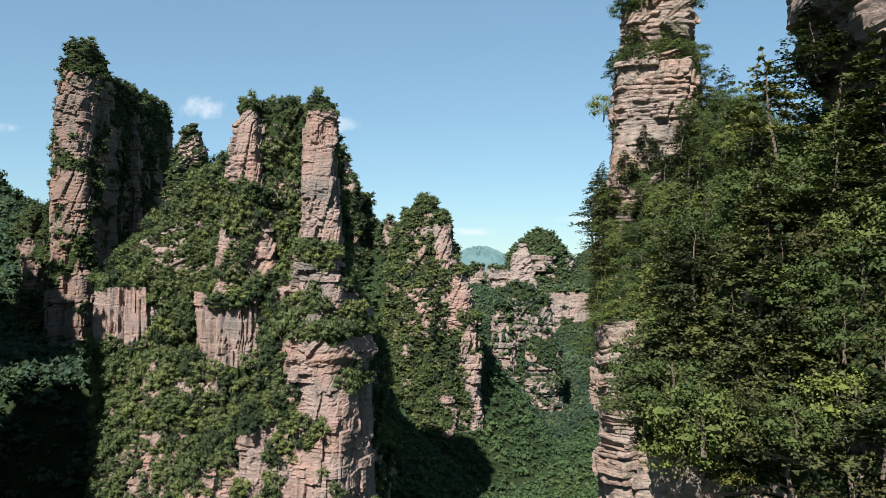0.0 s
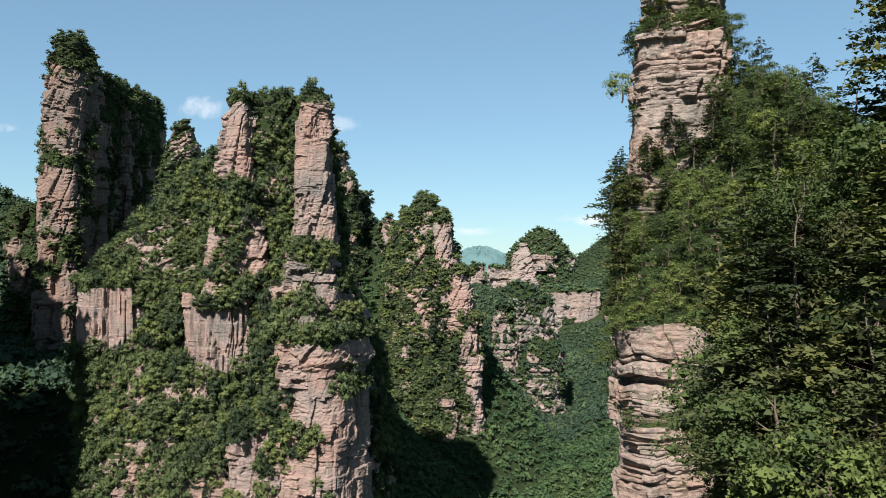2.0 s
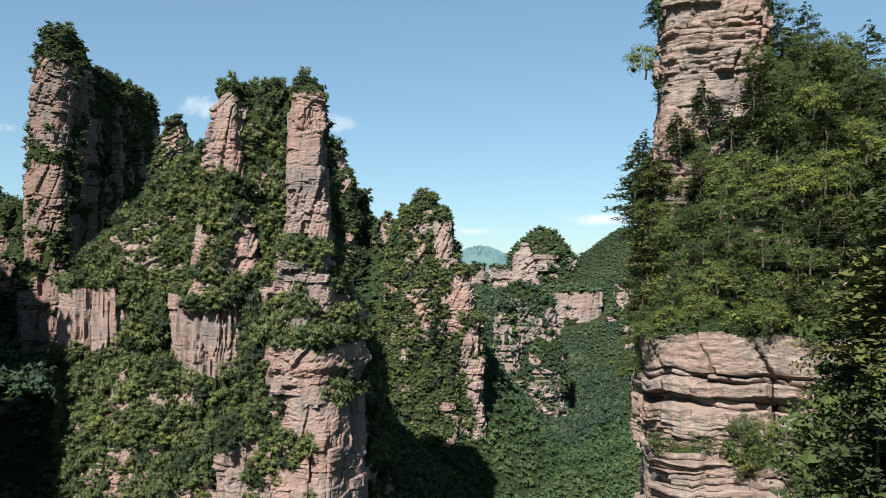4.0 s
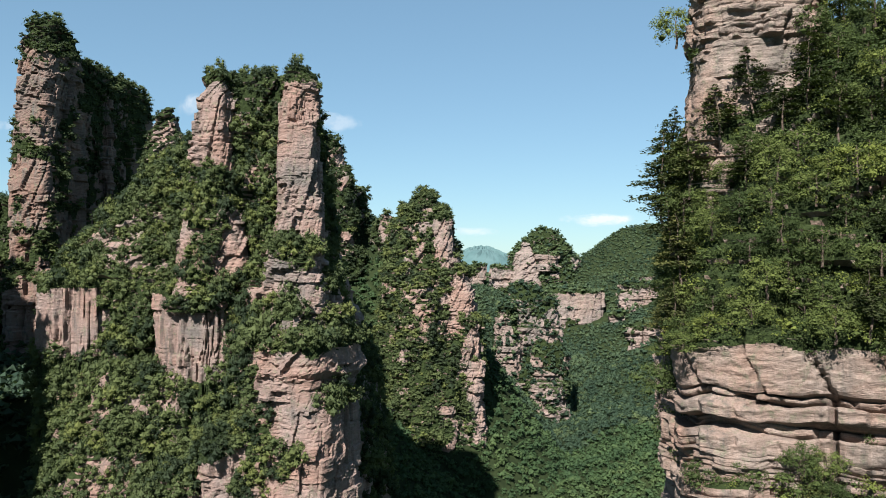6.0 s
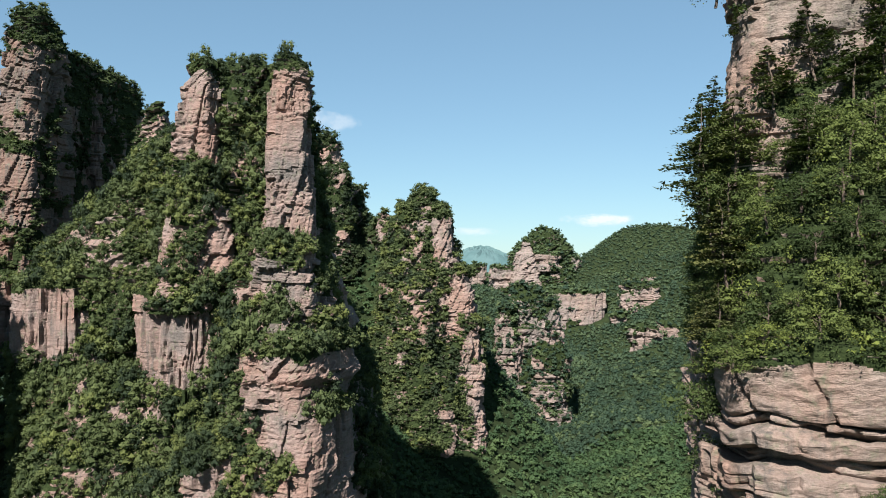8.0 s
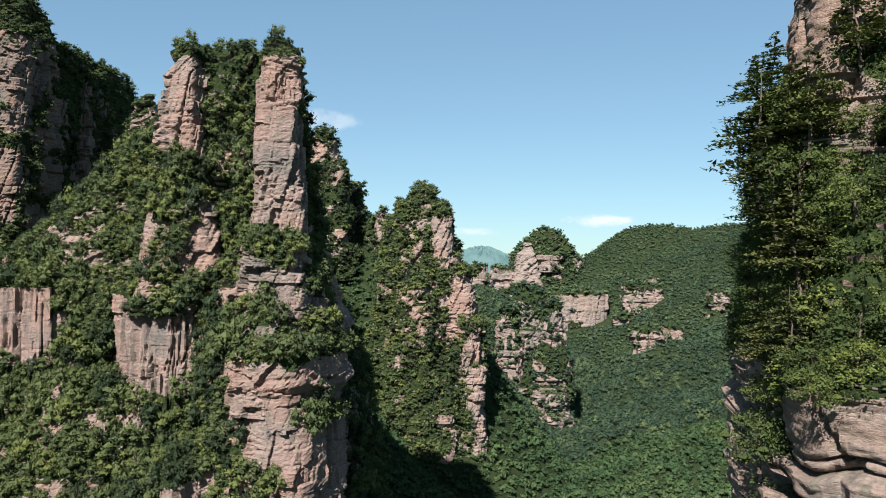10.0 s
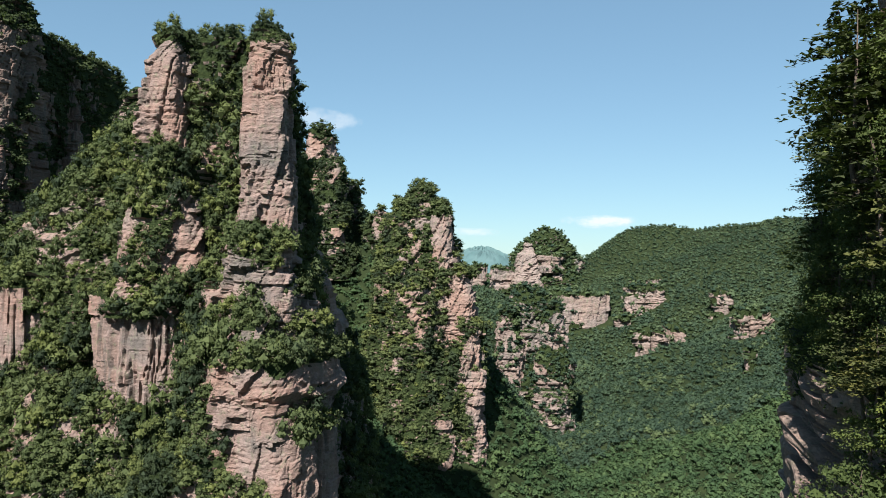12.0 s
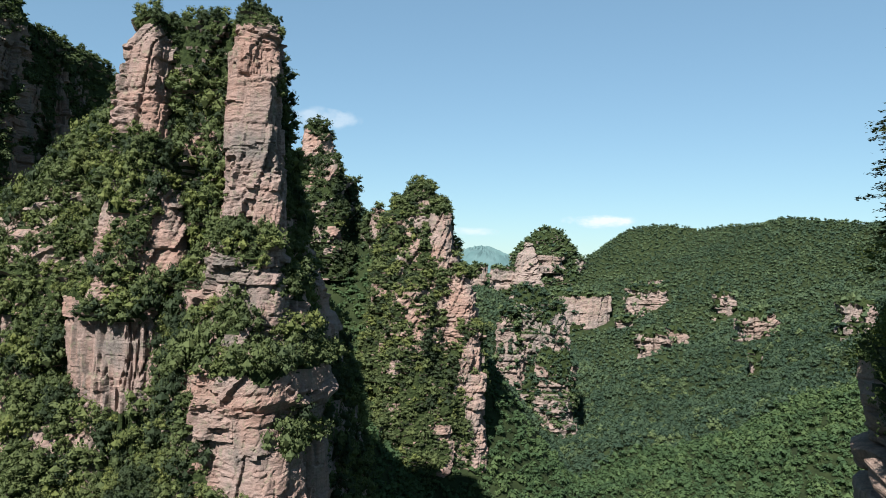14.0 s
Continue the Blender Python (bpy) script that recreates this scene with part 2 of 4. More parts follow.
    # thin beds, broken along their length
    qt = Sj / (wid * 0.42) + r.uniform(0, 50, 2401)[sub]
    ht = lattice(np.floor(qt), sub, zero + 5, seed) * 2 - 1
    # tall joint-bounded slabs
    qs = (S * sc + 0.7 * fbm(X0 / 9, Y0 / 9, H / 30, seed + 11, 2)) / (6.0 * tall)
    step = np.floor(H / 19 + lattice(np.floor(qs), zero, zero, seed + 5) * 4)
    slab = lattice(np.floor(qs), step, zero, seed + 6) * 2 - 1
    crack = np.minimum(qs - np.floor(qs), 1 - (qs - np.floor(qs)))
    open_joint = lattice(np.floor(qs + 0.5), zero, zero, seed + 7)
    jn = joint * rough
    thin = smooth(0.05, 0.45, fbm(X0 / 9, Y0 / 9, Hw / 3.2, seed + 17, 2))
    lip = (down / np.maximum(down + up, 0.01)) ** 3
    d = size * 0.1 * low * rough * sway
    d = d + unit * rough * bed * (0.8 * out_l + 0.4 * lip * (0.5 + 0.5 * out_l)) + unit * jn * (0.5 * hb + 1.0 * slab + 0.5 * thin * ht - (0.35 if row else 0.9) * fallen)
    d = d - unit * rough * bed * (1.3 * np.exp(-(np.minimum(down, up) / (0.2 * unit)) ** 2) * lattice(idx, zero, zero, seed) ** (2 / bed) * (0.4 + lattice(np.floor(Sj / 5), idx, zero, seed + 2)) + 0.45 * thin * np.exp(-(sdown / (0.14 * unit)) ** 2))
    d = d - unit * jn * (0.4 * np.exp(-(side / (0.16 * unit)) ** 2) + 1.3 * open_joint ** 2 * np.exp(-(crack / 0.045) ** 2))
    rib = fbm(S * sc / 1.6 + 0.5 * vnoise(X0 / 4, Y0 / 4, H / 9, seed + 14), H / 21, zero, seed + 15, 2)
    d = d + flute * (0.55 * rib - 0.75 * np.exp(-((rib - 0.1) / 0.09) ** 2))
    d = d + 0.22 * unit * fbm(X0 / 1.1, Y0 / 1.1, H / 0.5, seed + 20, 2) * rough
    R = np.maximum(R0 + d, 0.25 * R0) * K
    X = cx + dx + R * np.cos(A + turn)
    Y = cy + dy + R * np.sin(A + turn)
    topv = smooth(0.75, 1.0, (H - z0) / (z1 - z0))
    Z = H + topv * cap * (1 - K ** 2) + topv * 1.3 * unit * fbm(X / 7, Y / 7, X * 0 + seed, seed + 30, 2)
    Z = Z + 0.18 * unit * wave * vnoise(X * 1.3, Y * 1.3, Z * 1.3, seed + 41)
    verts = np.stack([X, Y, Z], -1).reshape(-1, 3)
    m, n = X.shape
    i, j = np.meshgrid(np.arange(m - 1), np.arange(n), indexing="ij")
    quads = np.stack([i * n + j, i * n + (j + 1) % n, (i + 1) * n + (j + 1) % n, (i + 1) * n + j], -1).reshape(-1, 4)
    return verts, quads


# ---- trees: leaf sprays in lobes round a dark heart ----
OCT_V = np.array([(1, 0, 0), (0, 1, 0), (-1, 0, 0), (0, -1, 0), (0, 0, 1), (0, 0, -1)], float)
OCT_F = np.array([(k, (k + 1) % 4, 4) for k in range(4)] + [((k + 1) % 4, k, 5) for k in range(4)])


def sprays(centres, normal, size, r):
    """Leaf sprays: one triangle each, of uneven length and width."""
    n = len(centres)
    t = np.cross(normal, r.normal(size=(n, 3)))
    t /= np.maximum(np.linalg.norm(t, axis=1), 1e-6)[:, None]
    b = np.cross(normal, t)
    L = (size * r.uniform(0.6, 1.3, n))[:, None]
    W = L * r.uniform(0.45, 0.8, n)[:, None]
    v = np.stack([centres - t * L - b * W * 0.8, centres + t * L - b * W * 0.8, centres + b * W * 1.3], 1).reshape(-1, 3)
    return v, np.arange(n)[:, None] * 3 + (0, 1, 2)


def broad_crown(seed, leaves, size, lobes=9, flat=0.8, heart=0.72):
    """A crown 2 wide about, from z 0 to 1.7, of uneven lobes. Triangles."""
    r = np.random.default_rng(seed)
    V, F, at = [], [], 0
    per = leaves // lobes
    for k in range(lobes):
        a = 2.4 * k + r.uniform(-0.4, 0.4)
        h = (k + 0.5) / lobes
        ring = 0.72 * (lobes / 9) ** 0.35 * math.sqrt(max(0.05, 1 - (h * 1.7 - 0.72) ** 2 / 1.1)) * r.uniform(0.75, 1.15)
        c = np.array([ring * math.cos(a), ring * math.sin(a), 0.3 + 1.05 * h + r.uniform(-0.1, 0.1)])
        rad = min(0.95, r.uniform(0.36, 0.54) * (9 / lobes) ** 0.42) * (1.12 - 0.3 * h)
        d = r.normal(size=(per, 3))
        d[:, 2] = np.abs(d[:, 2]) * 1.0 - 0.45
        d /= np.linalg.norm(d, axis=1)[:, None]
        shell = r.uniform(0.62, 1.22, per)[:, None]
        p = c + d * shell * rad * (1, 1, flat)
        nrm = d * 0.75 + r.normal(size=(per, 3)) * 0.6 + (0, 0, 0.4)
        nrm /= np.linalg.norm(nrm, axis=1)[:, None]
        v, f = sprays(p, nrm, size, r)
        V.append(v), F.append(f + at)
        at += len(v)
        core = OCT_V * rad * heart * (1, 1, flat) * r.uniform(0.85, 1.15, (6, 1)) + c
        V.append(core), F.append(OCT_F + at)
        at += 6
    return np.concatenate(V), np.concatenate(F)


def pine_crown(seed, tiers, per, size, lean=0.0):
    """A pine about 2 high and 1.3 wide: open flat tiers of needle sprays on drooping boughs."""
    r = np.random.default_rng(seed)
    V, F, at = [], [], 0
    for k in range(tiers):
        h = k / (tiers - 1)
        z = 0.45 + 1.5 * h
        reach = (0.75 * (1 - h) ** 0.75 + 0.1) * r.uniform(0.75, 1.15)
        for bough in range(5 if h < 0.8 else 3):
            a = r.uniform(0, 6.28)
            n = max(5, int(per * reach))
            u = r.uniform(0.2, 1.0, n) ** 0.8
            spread = 0.12 + 0.17 * u
            p = np.stack([u * reach * math.cos(a), u * reach * math.sin(a), z + 0.07 * np.sin(u * 3) - 0.06 * u], 1)
            p += r.normal(size=(n, 3)) * spread[:, None] * (0.55, 0.55, 0.12) * reach
            p[:, 0] += lean * p[:, 2]
            nrm = r.normal(size=(n, 3)) * 0.35 + (0, 0, 1)
            nrm /= np.linalg.norm(nrm, axis=1)[:, None]
            v, f = sprays(p, nrm, size, r)
            V.append(v), F.append(f + at)
            at += len(v)
    return np.concatenate(V), np.concatenate(F)


def limbs(seed, height, radius, boughs, reach, start=0.3, lean=0.0, droop=0.0):
    """A tapered, slightly bent trunk with limbs. Quads."""
    r = np.random.default_rng(seed)
    V, F, at = [], [], 0

    def tube(pts, rads, sides=6):
        nonlocal at
        rows = []
        for p, q in zip(pts, rads):
            a = np.arange(sides) * 2 * np.pi / sides
            rows.append(p + q * np.stack([np.cos(a), np.sin(a), 0 * a], 1))
        V.append(np.concatenate(rows))
        for i in range(len(pts) - 1):
            for j in range(sides):
                F.append((at + i * sides + j, at + i * sides + (j + 1) % sides, at + (i + 1) * sides + (j + 1) % sides, at + (i + 1) * sides + j))
        at += len(pts) * sides

    steps = np.linspace(-0.12, 1, 8)
    bend = r.normal(size=(8, 2)) * 0.015 * height
    trunk = np.stack([bend[:, 0] + lean * height * steps, bend[:, 1], steps * height], 1)
    tube(trunk, radius * (1.15 - steps))
    for k in range(boughs):
        h = start + (0.95 - start) * k / boughs
        p = np.array([np.interp(h, steps, trunk[:, i]) for i in range(3)])
        a = r.uniform(0, 6.28)
        L = reach * (1.1 - h) * r.uniform(0.7, 1.2)
        way = np.array([math.cos(a), math.sin(a), 0.6 - droop])
        pts = [p + way * L * u + (0, 0, 0.12 * L * u * u) for u in (0, 0.5, 1)]
        tube(pts, radius * np.array([0.38, 0.24, 0.08]), 4)
    return np.concatenate(V), np.array(F)


def scatter(verts, quads, grow, spacing, r, count, push=0.0):
    """Places on a surface: grow is the chance on each face; none nearer than spacing to another. push: how far out from the wall."""
    n, area, c = normals_of(verts, quads)
    chance = np.clip(grow, 0, 1) * area
    if chance.sum() <= 0:
        return np.zeros((0, 3))
    pick = r.choice(len(c), size=count, p=chance / chance.sum())
    grid, got = {}, []
    for k in pick:
        p = c[k] + push * n[k] * (1, 1, 0)
        key = (int(p[0] // spacing), int(p[1] // spacing), int(p[2] // spacing))
        near = False
        for i in (-1, 0, 1):
            for j in (-1, 0, 1):
                for l in (-1, 0, 1):
                    for o in grid.get((key[0] + i, key[1] + j, key[2] + l), ()):
                        if (o[0] - p[0]) ** 2 + (o[1] - p[1]) ** 2 + (o[2] - p[2]) ** 2 < spacing * spacing:
                            near = True
        if not near:
            grid.setdefault(key, []).append(p)
            got.append(p)
    return np.array(got).reshape(-1, 3)


def wood(name, variants, places, size, material, label, r, sink=0.25, tall=(0.8, 1.2)):
    """One joined stand of trees at places (x, y, z, share of the full size). variants: (verts, tris) of a crown of unit size."""
    V, F, T, at = [], [], [], 0
    where = np.asarray(places, float).reshape(len(places), -1)
    drift = 0.45 * np.clip(0.5 + 0.6 * fbm(where[:, 0] / 34, where[:, 1] / 34, where[:, 2] / 34, 77, 2), 0, 1) if len(where) else []
    for i, p in enumerate(places):
        v, f = variants[r.integers(len(variants))]
        s = size * r.uniform(0.5, 1.35) * (p[3] if len(p) > 3 else 1)
        a = r.uniform(0, 6.28)
        c, sn = math.cos(a) * s, math.sin(a) * s
        w = np.empty_like(v)
        w[:, 0] = p[0] + v[:, 0] * c - v[:, 1] * sn
        w[:, 1] = p[1] + v[:, 0] * sn + v[:, 1] * c
        w[:, 2] = p[2] + (v[:, 2] - sink) * s * r.uniform(*tall)
        V.append(w), F.append(f + at), T.append(np.full(len(f), drift[i] + 0.5 * r.random()))
        at += len(v)
    if not V:
        return None
    ob = new(name, mesh_from(name, np.concatenate(V), np.concatenate(F), material, np.concatenate(T)))
    return tagged(ob, label, "forest", kind="stuff")


def growth(verts, quads, bands, seed, scale):
    """Chance of growth on each face: bands (height, share of the wall overgrown) in clumps, and all flat places."""
    n, area, c = normals_of(verts, quads)
    b = np.array(bands, float)
    share = np.interp(c[:, 2], b[:, 0], b[:, 1])
    clump = np.tanh(1.6 * fbm(c[:, 0] / scale, c[:, 1] / scale, c[:, 2] / scale, seed, 2)) * 0.5 + 0.5
    g = smooth(-0.02, 0.1, share * 1.06 - clump) * smooth(-0.75, -0.3, n[:, 2]) * (0.6 + 0.4 * smooth(0, 0.4, n[:, 2]))
    return np.maximum(g, smooth(0.45, 0.75, n[:, 2]) * smooth(0.3, 0.6, share))


# ---- ground: one sheet from the gorge to the horizon ----
def polyridge(x, y, pts, side):
    """Height of a ridge along pts (x, y, z), falling off at the slope side."""
    best = np.full(np.shape(x), -1e9)
    for (x0, y0, h0), (x1, y1, h1) in zip(pts[:-1], pts[1:]):
        ux, uy = x1 - x0, y1 - y0
        t = np.clip(((x - x0) * ux + (y - y0) * uy) / (ux * ux + uy * uy), 0, 1)
        dist = np.hypot(x - x0 - t * ux, y - y0 - t * uy)
        best = np.maximum(best, h0 + t * (h1 - h0) - side * dist)
    return best


def ground(x, y):
    x, y = np.asarray(x, float), np.asarray(y, float)
    axis = np.interp(y, (-300, 300, 520, 620, 700, 1500), (10, 12, 32, 62, 105, 190))
    floor = -180 + 30 * smooth(150, 460, y) + 40 * smooth(720, 1250, y)
    dx = x - axis
    bumpy = 15 * fbm(x / 120, y / 120, x * 0, 50, 3) + 5 * fbm(x / 38, y / 38, x * 0, 60, 2)
    right = np.minimum(floor + 0.40 * np.maximum(dx - 15 - 100 * smooth(800, 1080, y), 0) * smooth(120, 380, y), -5)
    cap = -55 + 75 * smooth(500, 660, y) - 75 * smooth(700, 850, y)
    left = np.minimum(floor + (1.0 - 0.3 * smooth(560, 680, y)) * np.maximum(-dx, 0) * smooth(310, 400, y), cap)
    z = np.where(dx > 0, right, left) + bumpy * smooth(0, 60, np.abs(dx))
    z = z - 260 * smooth(1420, 1900, y) * smooth(-100, 100, dx)
    z = np.maximum(z, polyridge(x, y, [(190, 1460, -10), (262, 1400, -2), (288, 1350, 26), (308, 1320, 47), (336, 1300, 53), (372, 1290, 51), (400, 1283, 45)], 0.8) + bumpy * 0.35)
    z = np.maximum(z, polyridge(x, y, [(392, 1285, 42), (405, 1280, 40), (502, 1194, 60), (571, 1094, 50), (680, 980, 56), (820, 850, 60)], 0.5) + bumpy * 0.35)
    z = np.maximum(z, polyridge(x, y, [(-140, 650, 60), (-95, 612, 62), (-66, 592, 34), (-48, 580, 18), (-36, 567, 6)], 1.2) + bumpy * 0.6)
    z = np.maximum(z, polyridge(x, y, [(-520, 560, 120), (-400, 540, 95), (-300, 520, 42)], 0.95) + bumpy)
    return z


def stretched_axis(lo, hi, step, far_lo, far_hi):
    mid = np.arange(lo, hi + 1, step)
    def tail(start, end):
        n = 26
        return start + (end - start) * np.linspace(0, 1, n + 1)[1:] ** 2.2
    return np.concatenate([tail(lo, far_lo)[::-1], mid, tail(hi, far_hi)])


gx = stretched_axis(-420, 900, 7.0, -4800, 4800)
gy = stretched_axis(150, 1500, 7.0, -1500, 4900)
GX, GY = np.meshgrid(gx, gy)
GZ = ground(GX, GY)
gv = np.stack([GX, GY, GZ], -1).reshape(-1, 3)
m_, n_ = GX.shape
gi, gj = np.meshgrid(np.arange(m_ - 1), np.arange(n_ - 1), indexing="ij")
gq = np.stack([gi * n_ + gj, gi * n_ + gj + 1, (gi + 1) * n_ + gj + 1, (gi + 1) * n_ + gj], -1).reshape(-1, 4)
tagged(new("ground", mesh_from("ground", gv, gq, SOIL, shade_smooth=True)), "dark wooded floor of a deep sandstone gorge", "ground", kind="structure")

# ---- the stone: every pillar is a thing, its buttresses and towers are its parts ----
def depth_in(a, p):
    """How far out from a column's axis points lie, as a share of its radius there; 9 above or below it."""
    prof = np.array([(k + (0, 0, 0))[:4] for k in a["profile"]], float)
    z = p[:, 2]
    f = (z - a["z0"]) / (a["z1"] - a["z0"]) if prof[:, 0].max() <= 1 and prof[:, 0].min() >= 0 else z
    sc, dx, dy = (np.interp(f, prof[:, 0], prof[:, i]) for i in (1, 2, 3))
    x, y = p[:, 0] - a["cx"] - dx, p[:, 1] - a["cy"] - dy
    c, sn = math.cos(a.get("turn", 0.0)), math.sin(a.get("turn", 0.0))
    n = a.get("power", 3.2)
    share = ((np.abs(x * c + y * sn) / a["ax"]) ** n + (np.abs(y * c - x * sn) / a["ay"]) ** n) ** (1 / n) / sc
    return np.where((z > a["z0"]) & (z < a["z1"] - 0.5), share, 9.0)


def massif(label, material, columns, name="rock_pillar", clump=12.0, **stone):
    """columns: (part name, growth bands, arguments of column()). Stone buried in a neighbour or the ground is left out.
    Returns the joined surface and its growth, for planting."""
    root = tagged(new(name), label, "rock pillar")
    V, Q, G, at = [], [], [], 0
    for pname, bands, args in columns:
        v, q = column(**{**stone, **args})
        g = growth(v, q, bands, args["seed"] + 500, clump)
        mid = v[q].mean(1)
        buried = np.full(len(q), 9.0)
        for _, _, other in columns:
            if other is not args:
                buried = np.minimum(buried, depth_in(other, mid))
        soil = mid[:, 2] - ground(mid[:, 0], mid[:, 1])
        keep = (buried > 0.82) & (soil > -9)
        g = np.where((buried < 0.97) | (soil < -1), 0, g)
        used, idx = np.unique(q[keep], return_inverse=True)
        v, q, g = v[used], idx.reshape(-1, 4), g[keep]
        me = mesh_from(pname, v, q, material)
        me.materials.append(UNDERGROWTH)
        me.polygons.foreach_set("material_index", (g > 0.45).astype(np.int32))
        part(pname, me, root)
        V.append(v), Q.append(q + at), G.append(g)
        at += len(v)
    return np.concatenate(V), np.concatenate(Q), np.concatenate(G)


def col(cx, cy, z1, ax, ay, profile=((0, 1.0), (1, 1.0)), z0=-200, **more):
    return dict(cx=cx, cy=cy, z0=z0, z1=z1, ax=ax, ay=ay, profile=profile, **more)


ALL, SOME = [(0, 1)], [(0, 0.45)]

# twin-topped pillar across the gorge
twin = massif("pink sandstone massif with two towers and wooded ledges", ROCK_PINK, [
    ("tower", [(-20, 0.5), (-5, 0.14), (12, 0.14), (18, 0.09), (38, 0.1), (49, 0.3), (54, 1)],
     col(-46.2, 276, 55.5, 6.2, 8, [(-40, 1.3), (0, 1.15), (25, 1.0), (45, 0.95), (51, 0.85), (55.5, 0.6)], z0=-40, seed=11, cell=0.42, rough=0.75, power=4.5, turn=0.2)),
    ("tower", [(20, 0.5), (27, 0.12), (40, 0.15), (48, 0.3), (53, 1)],
     col(-73, 278, 55, 5.1, 7, [(-20, 1.5), (25, 1.1), (47, 0.98), (55, 0.68)], z0=-20, seed=12, cell=0.42, rough=0.8, power=5, turn=-0.15)),
    ("saddle", [(0, 0.85), (22, 0.7), (44, 0.7), (52, 1)], col(-60, 289, 54, 15.5, 11, [(-20, 1.5), (20, 1.15), (54, 0.95)], z0=-20, seed=13, cell=0.7, cap=4)),
    ("upper_slope", [(-20, 0.9), (0, 0.74), (30, 0.74)],
     col(-82, 298, 40, 30, 13, [(-20, 1.5, -8, 0), (-5, 1.35, -6, 0), (5, 1.12, -4, 0), (26, 0.7, 5, 0), (40, 0.4, 10, 0)], z0=-20, seed=14, cell=0.7, power=2.4)),
    ("buttress", [(-20, 0.6), (-4, 0.3), (10, 0.25), (14, 0.9)], col(-73, 277, 14, 10.5, 8.5, [(-20, 1.25), (14, 0.85)], z0=-20, seed=21, cell=0.5)),
    ("buttress", [(-20, 0.3), (-10, 0.1), (-3, 0.1), (0, 0.5)], col(-46, 270.5, 0, 8.6, 9.5, [(-40, 1.25), (0, 0.85)], z0=-45, seed=22, cell=0.45)),
    ("cliff_band", [(-70, 0.95), (-38, 0.9), (-34, 0.06), (-17, 0.04), (-13, 1)], col(-120, 290, -13, 12.5, 13, z0=-70, seed=15, rough=0.4, cell=0.4, flute=2.4)),
    ("cliff_band", [(-70, 0.95), (-44, 0.85), (-40, 0.03), (-19, 0.02), (-14, 1)], col(-76.5, 283, -13, 15.5, 14, z0=-70, turn=-0.4, seed=16, rough=0.35, cell=0.4, flute=2.2)),
    ("cliff_band", [(-60, 0.6), (-36, 0.66), (-30, 0.75), (-22, 0.75), (-19, 0.12), (-13, 0.12), (-9, 0.6)], col(-48, 278, -10, 16, 17.5, [(-70, 1.05), (-30, 1.0), (-10, 0.82)], z0=-70, seed=17, cell=0.5)),
    ("gully", [(-70, 0.6), (-40, 0.7), (-14, 0.85)], col(-90, 303, -10, 42, 26, [(0, 1.0), (1, 0.9)], z0=-70, seed=18, cell=0.8, cap=10)),
    ("back_wall", [(-120, 0.3), (-70, 0.4), (-30, 0.28), (0, 0.35), (6, 1)],
     col(-66, 320, 9, 31, 36, [(-200, 1.5), (-75, 1.3), (-50, 1.12), (-12, 0.82), (9, 0.64)], seed=26, cell=0.8, power=4.5, coarse_below=-110)),
    ("lower_slope", [(-130, 0.2), (-100, 0.4), (-74, 0.48), (-62, 0.55), (-48, 0.62), (-40, 0.75)],
     col(-94, 292, -40, 32, 22, [(-200, 1.3), (-95, 1.2), (-66, 1.12), (-55, 1.02), (-40, 0.9)], seed=19, power=2.6, cell=0.6, coarse_below=-110)),
    ("base", [(-120, 0.15), (-60, 0.22), (-44, 0.14), (-34, 0.1), (-30, 0.7)],
     col(-45.5, 273, -29, 15, 14.5, [(-200, 1.12), (-60, 1.05, 1, 0), (-43, 0.98), (-39.5, 0.97), (-37, 1.12), (-29, 1.04)], seed=20, power=6, turn=-0.42, cell=0.48, rough=0.7, coarse_below=-100)),
    ("base", [(-100, 0.08), (-52, 0.1), (-46, 0.8)], col(-42, 273.5, -46, 12.5, 13, [(-200, 1.12), (-100, 1.05), (-46, 0.98)], seed=25, cell=0.5, rough=0.65, power=6, turn=-0.36, coarse_below=-100)),
    ("base", [(-100, 0.3), (-70, 0.32), (-64, 0.2), (-58, 0.75)], col(-62, 270, -57, 12, 12, [(-200, 1.15), (-100, 1.05), (-57, 0.95)], seed=27, cell=0.5, rough=0.65, power=4.5, turn=0.2, coarse_below=-100)),
    ("base", [(-100, 0.4), (-78, 0.35), (-68, 0.95)], col(-78, 272, -68, 15, 14, [(-200, 1.25), (-68, 0.95)], seed=23, cell=0.55, coarse_below=-100)),
    ("base", [(-100, 0.4), (-78, 0.4), (-70, 0.95)], col(-113, 278, -70, 11, 11, [(-200, 1.25), (-70, 0.9)], seed=24, cell=0.55, coarse_below=-100)),
], bed=0.5, joint=1.5)

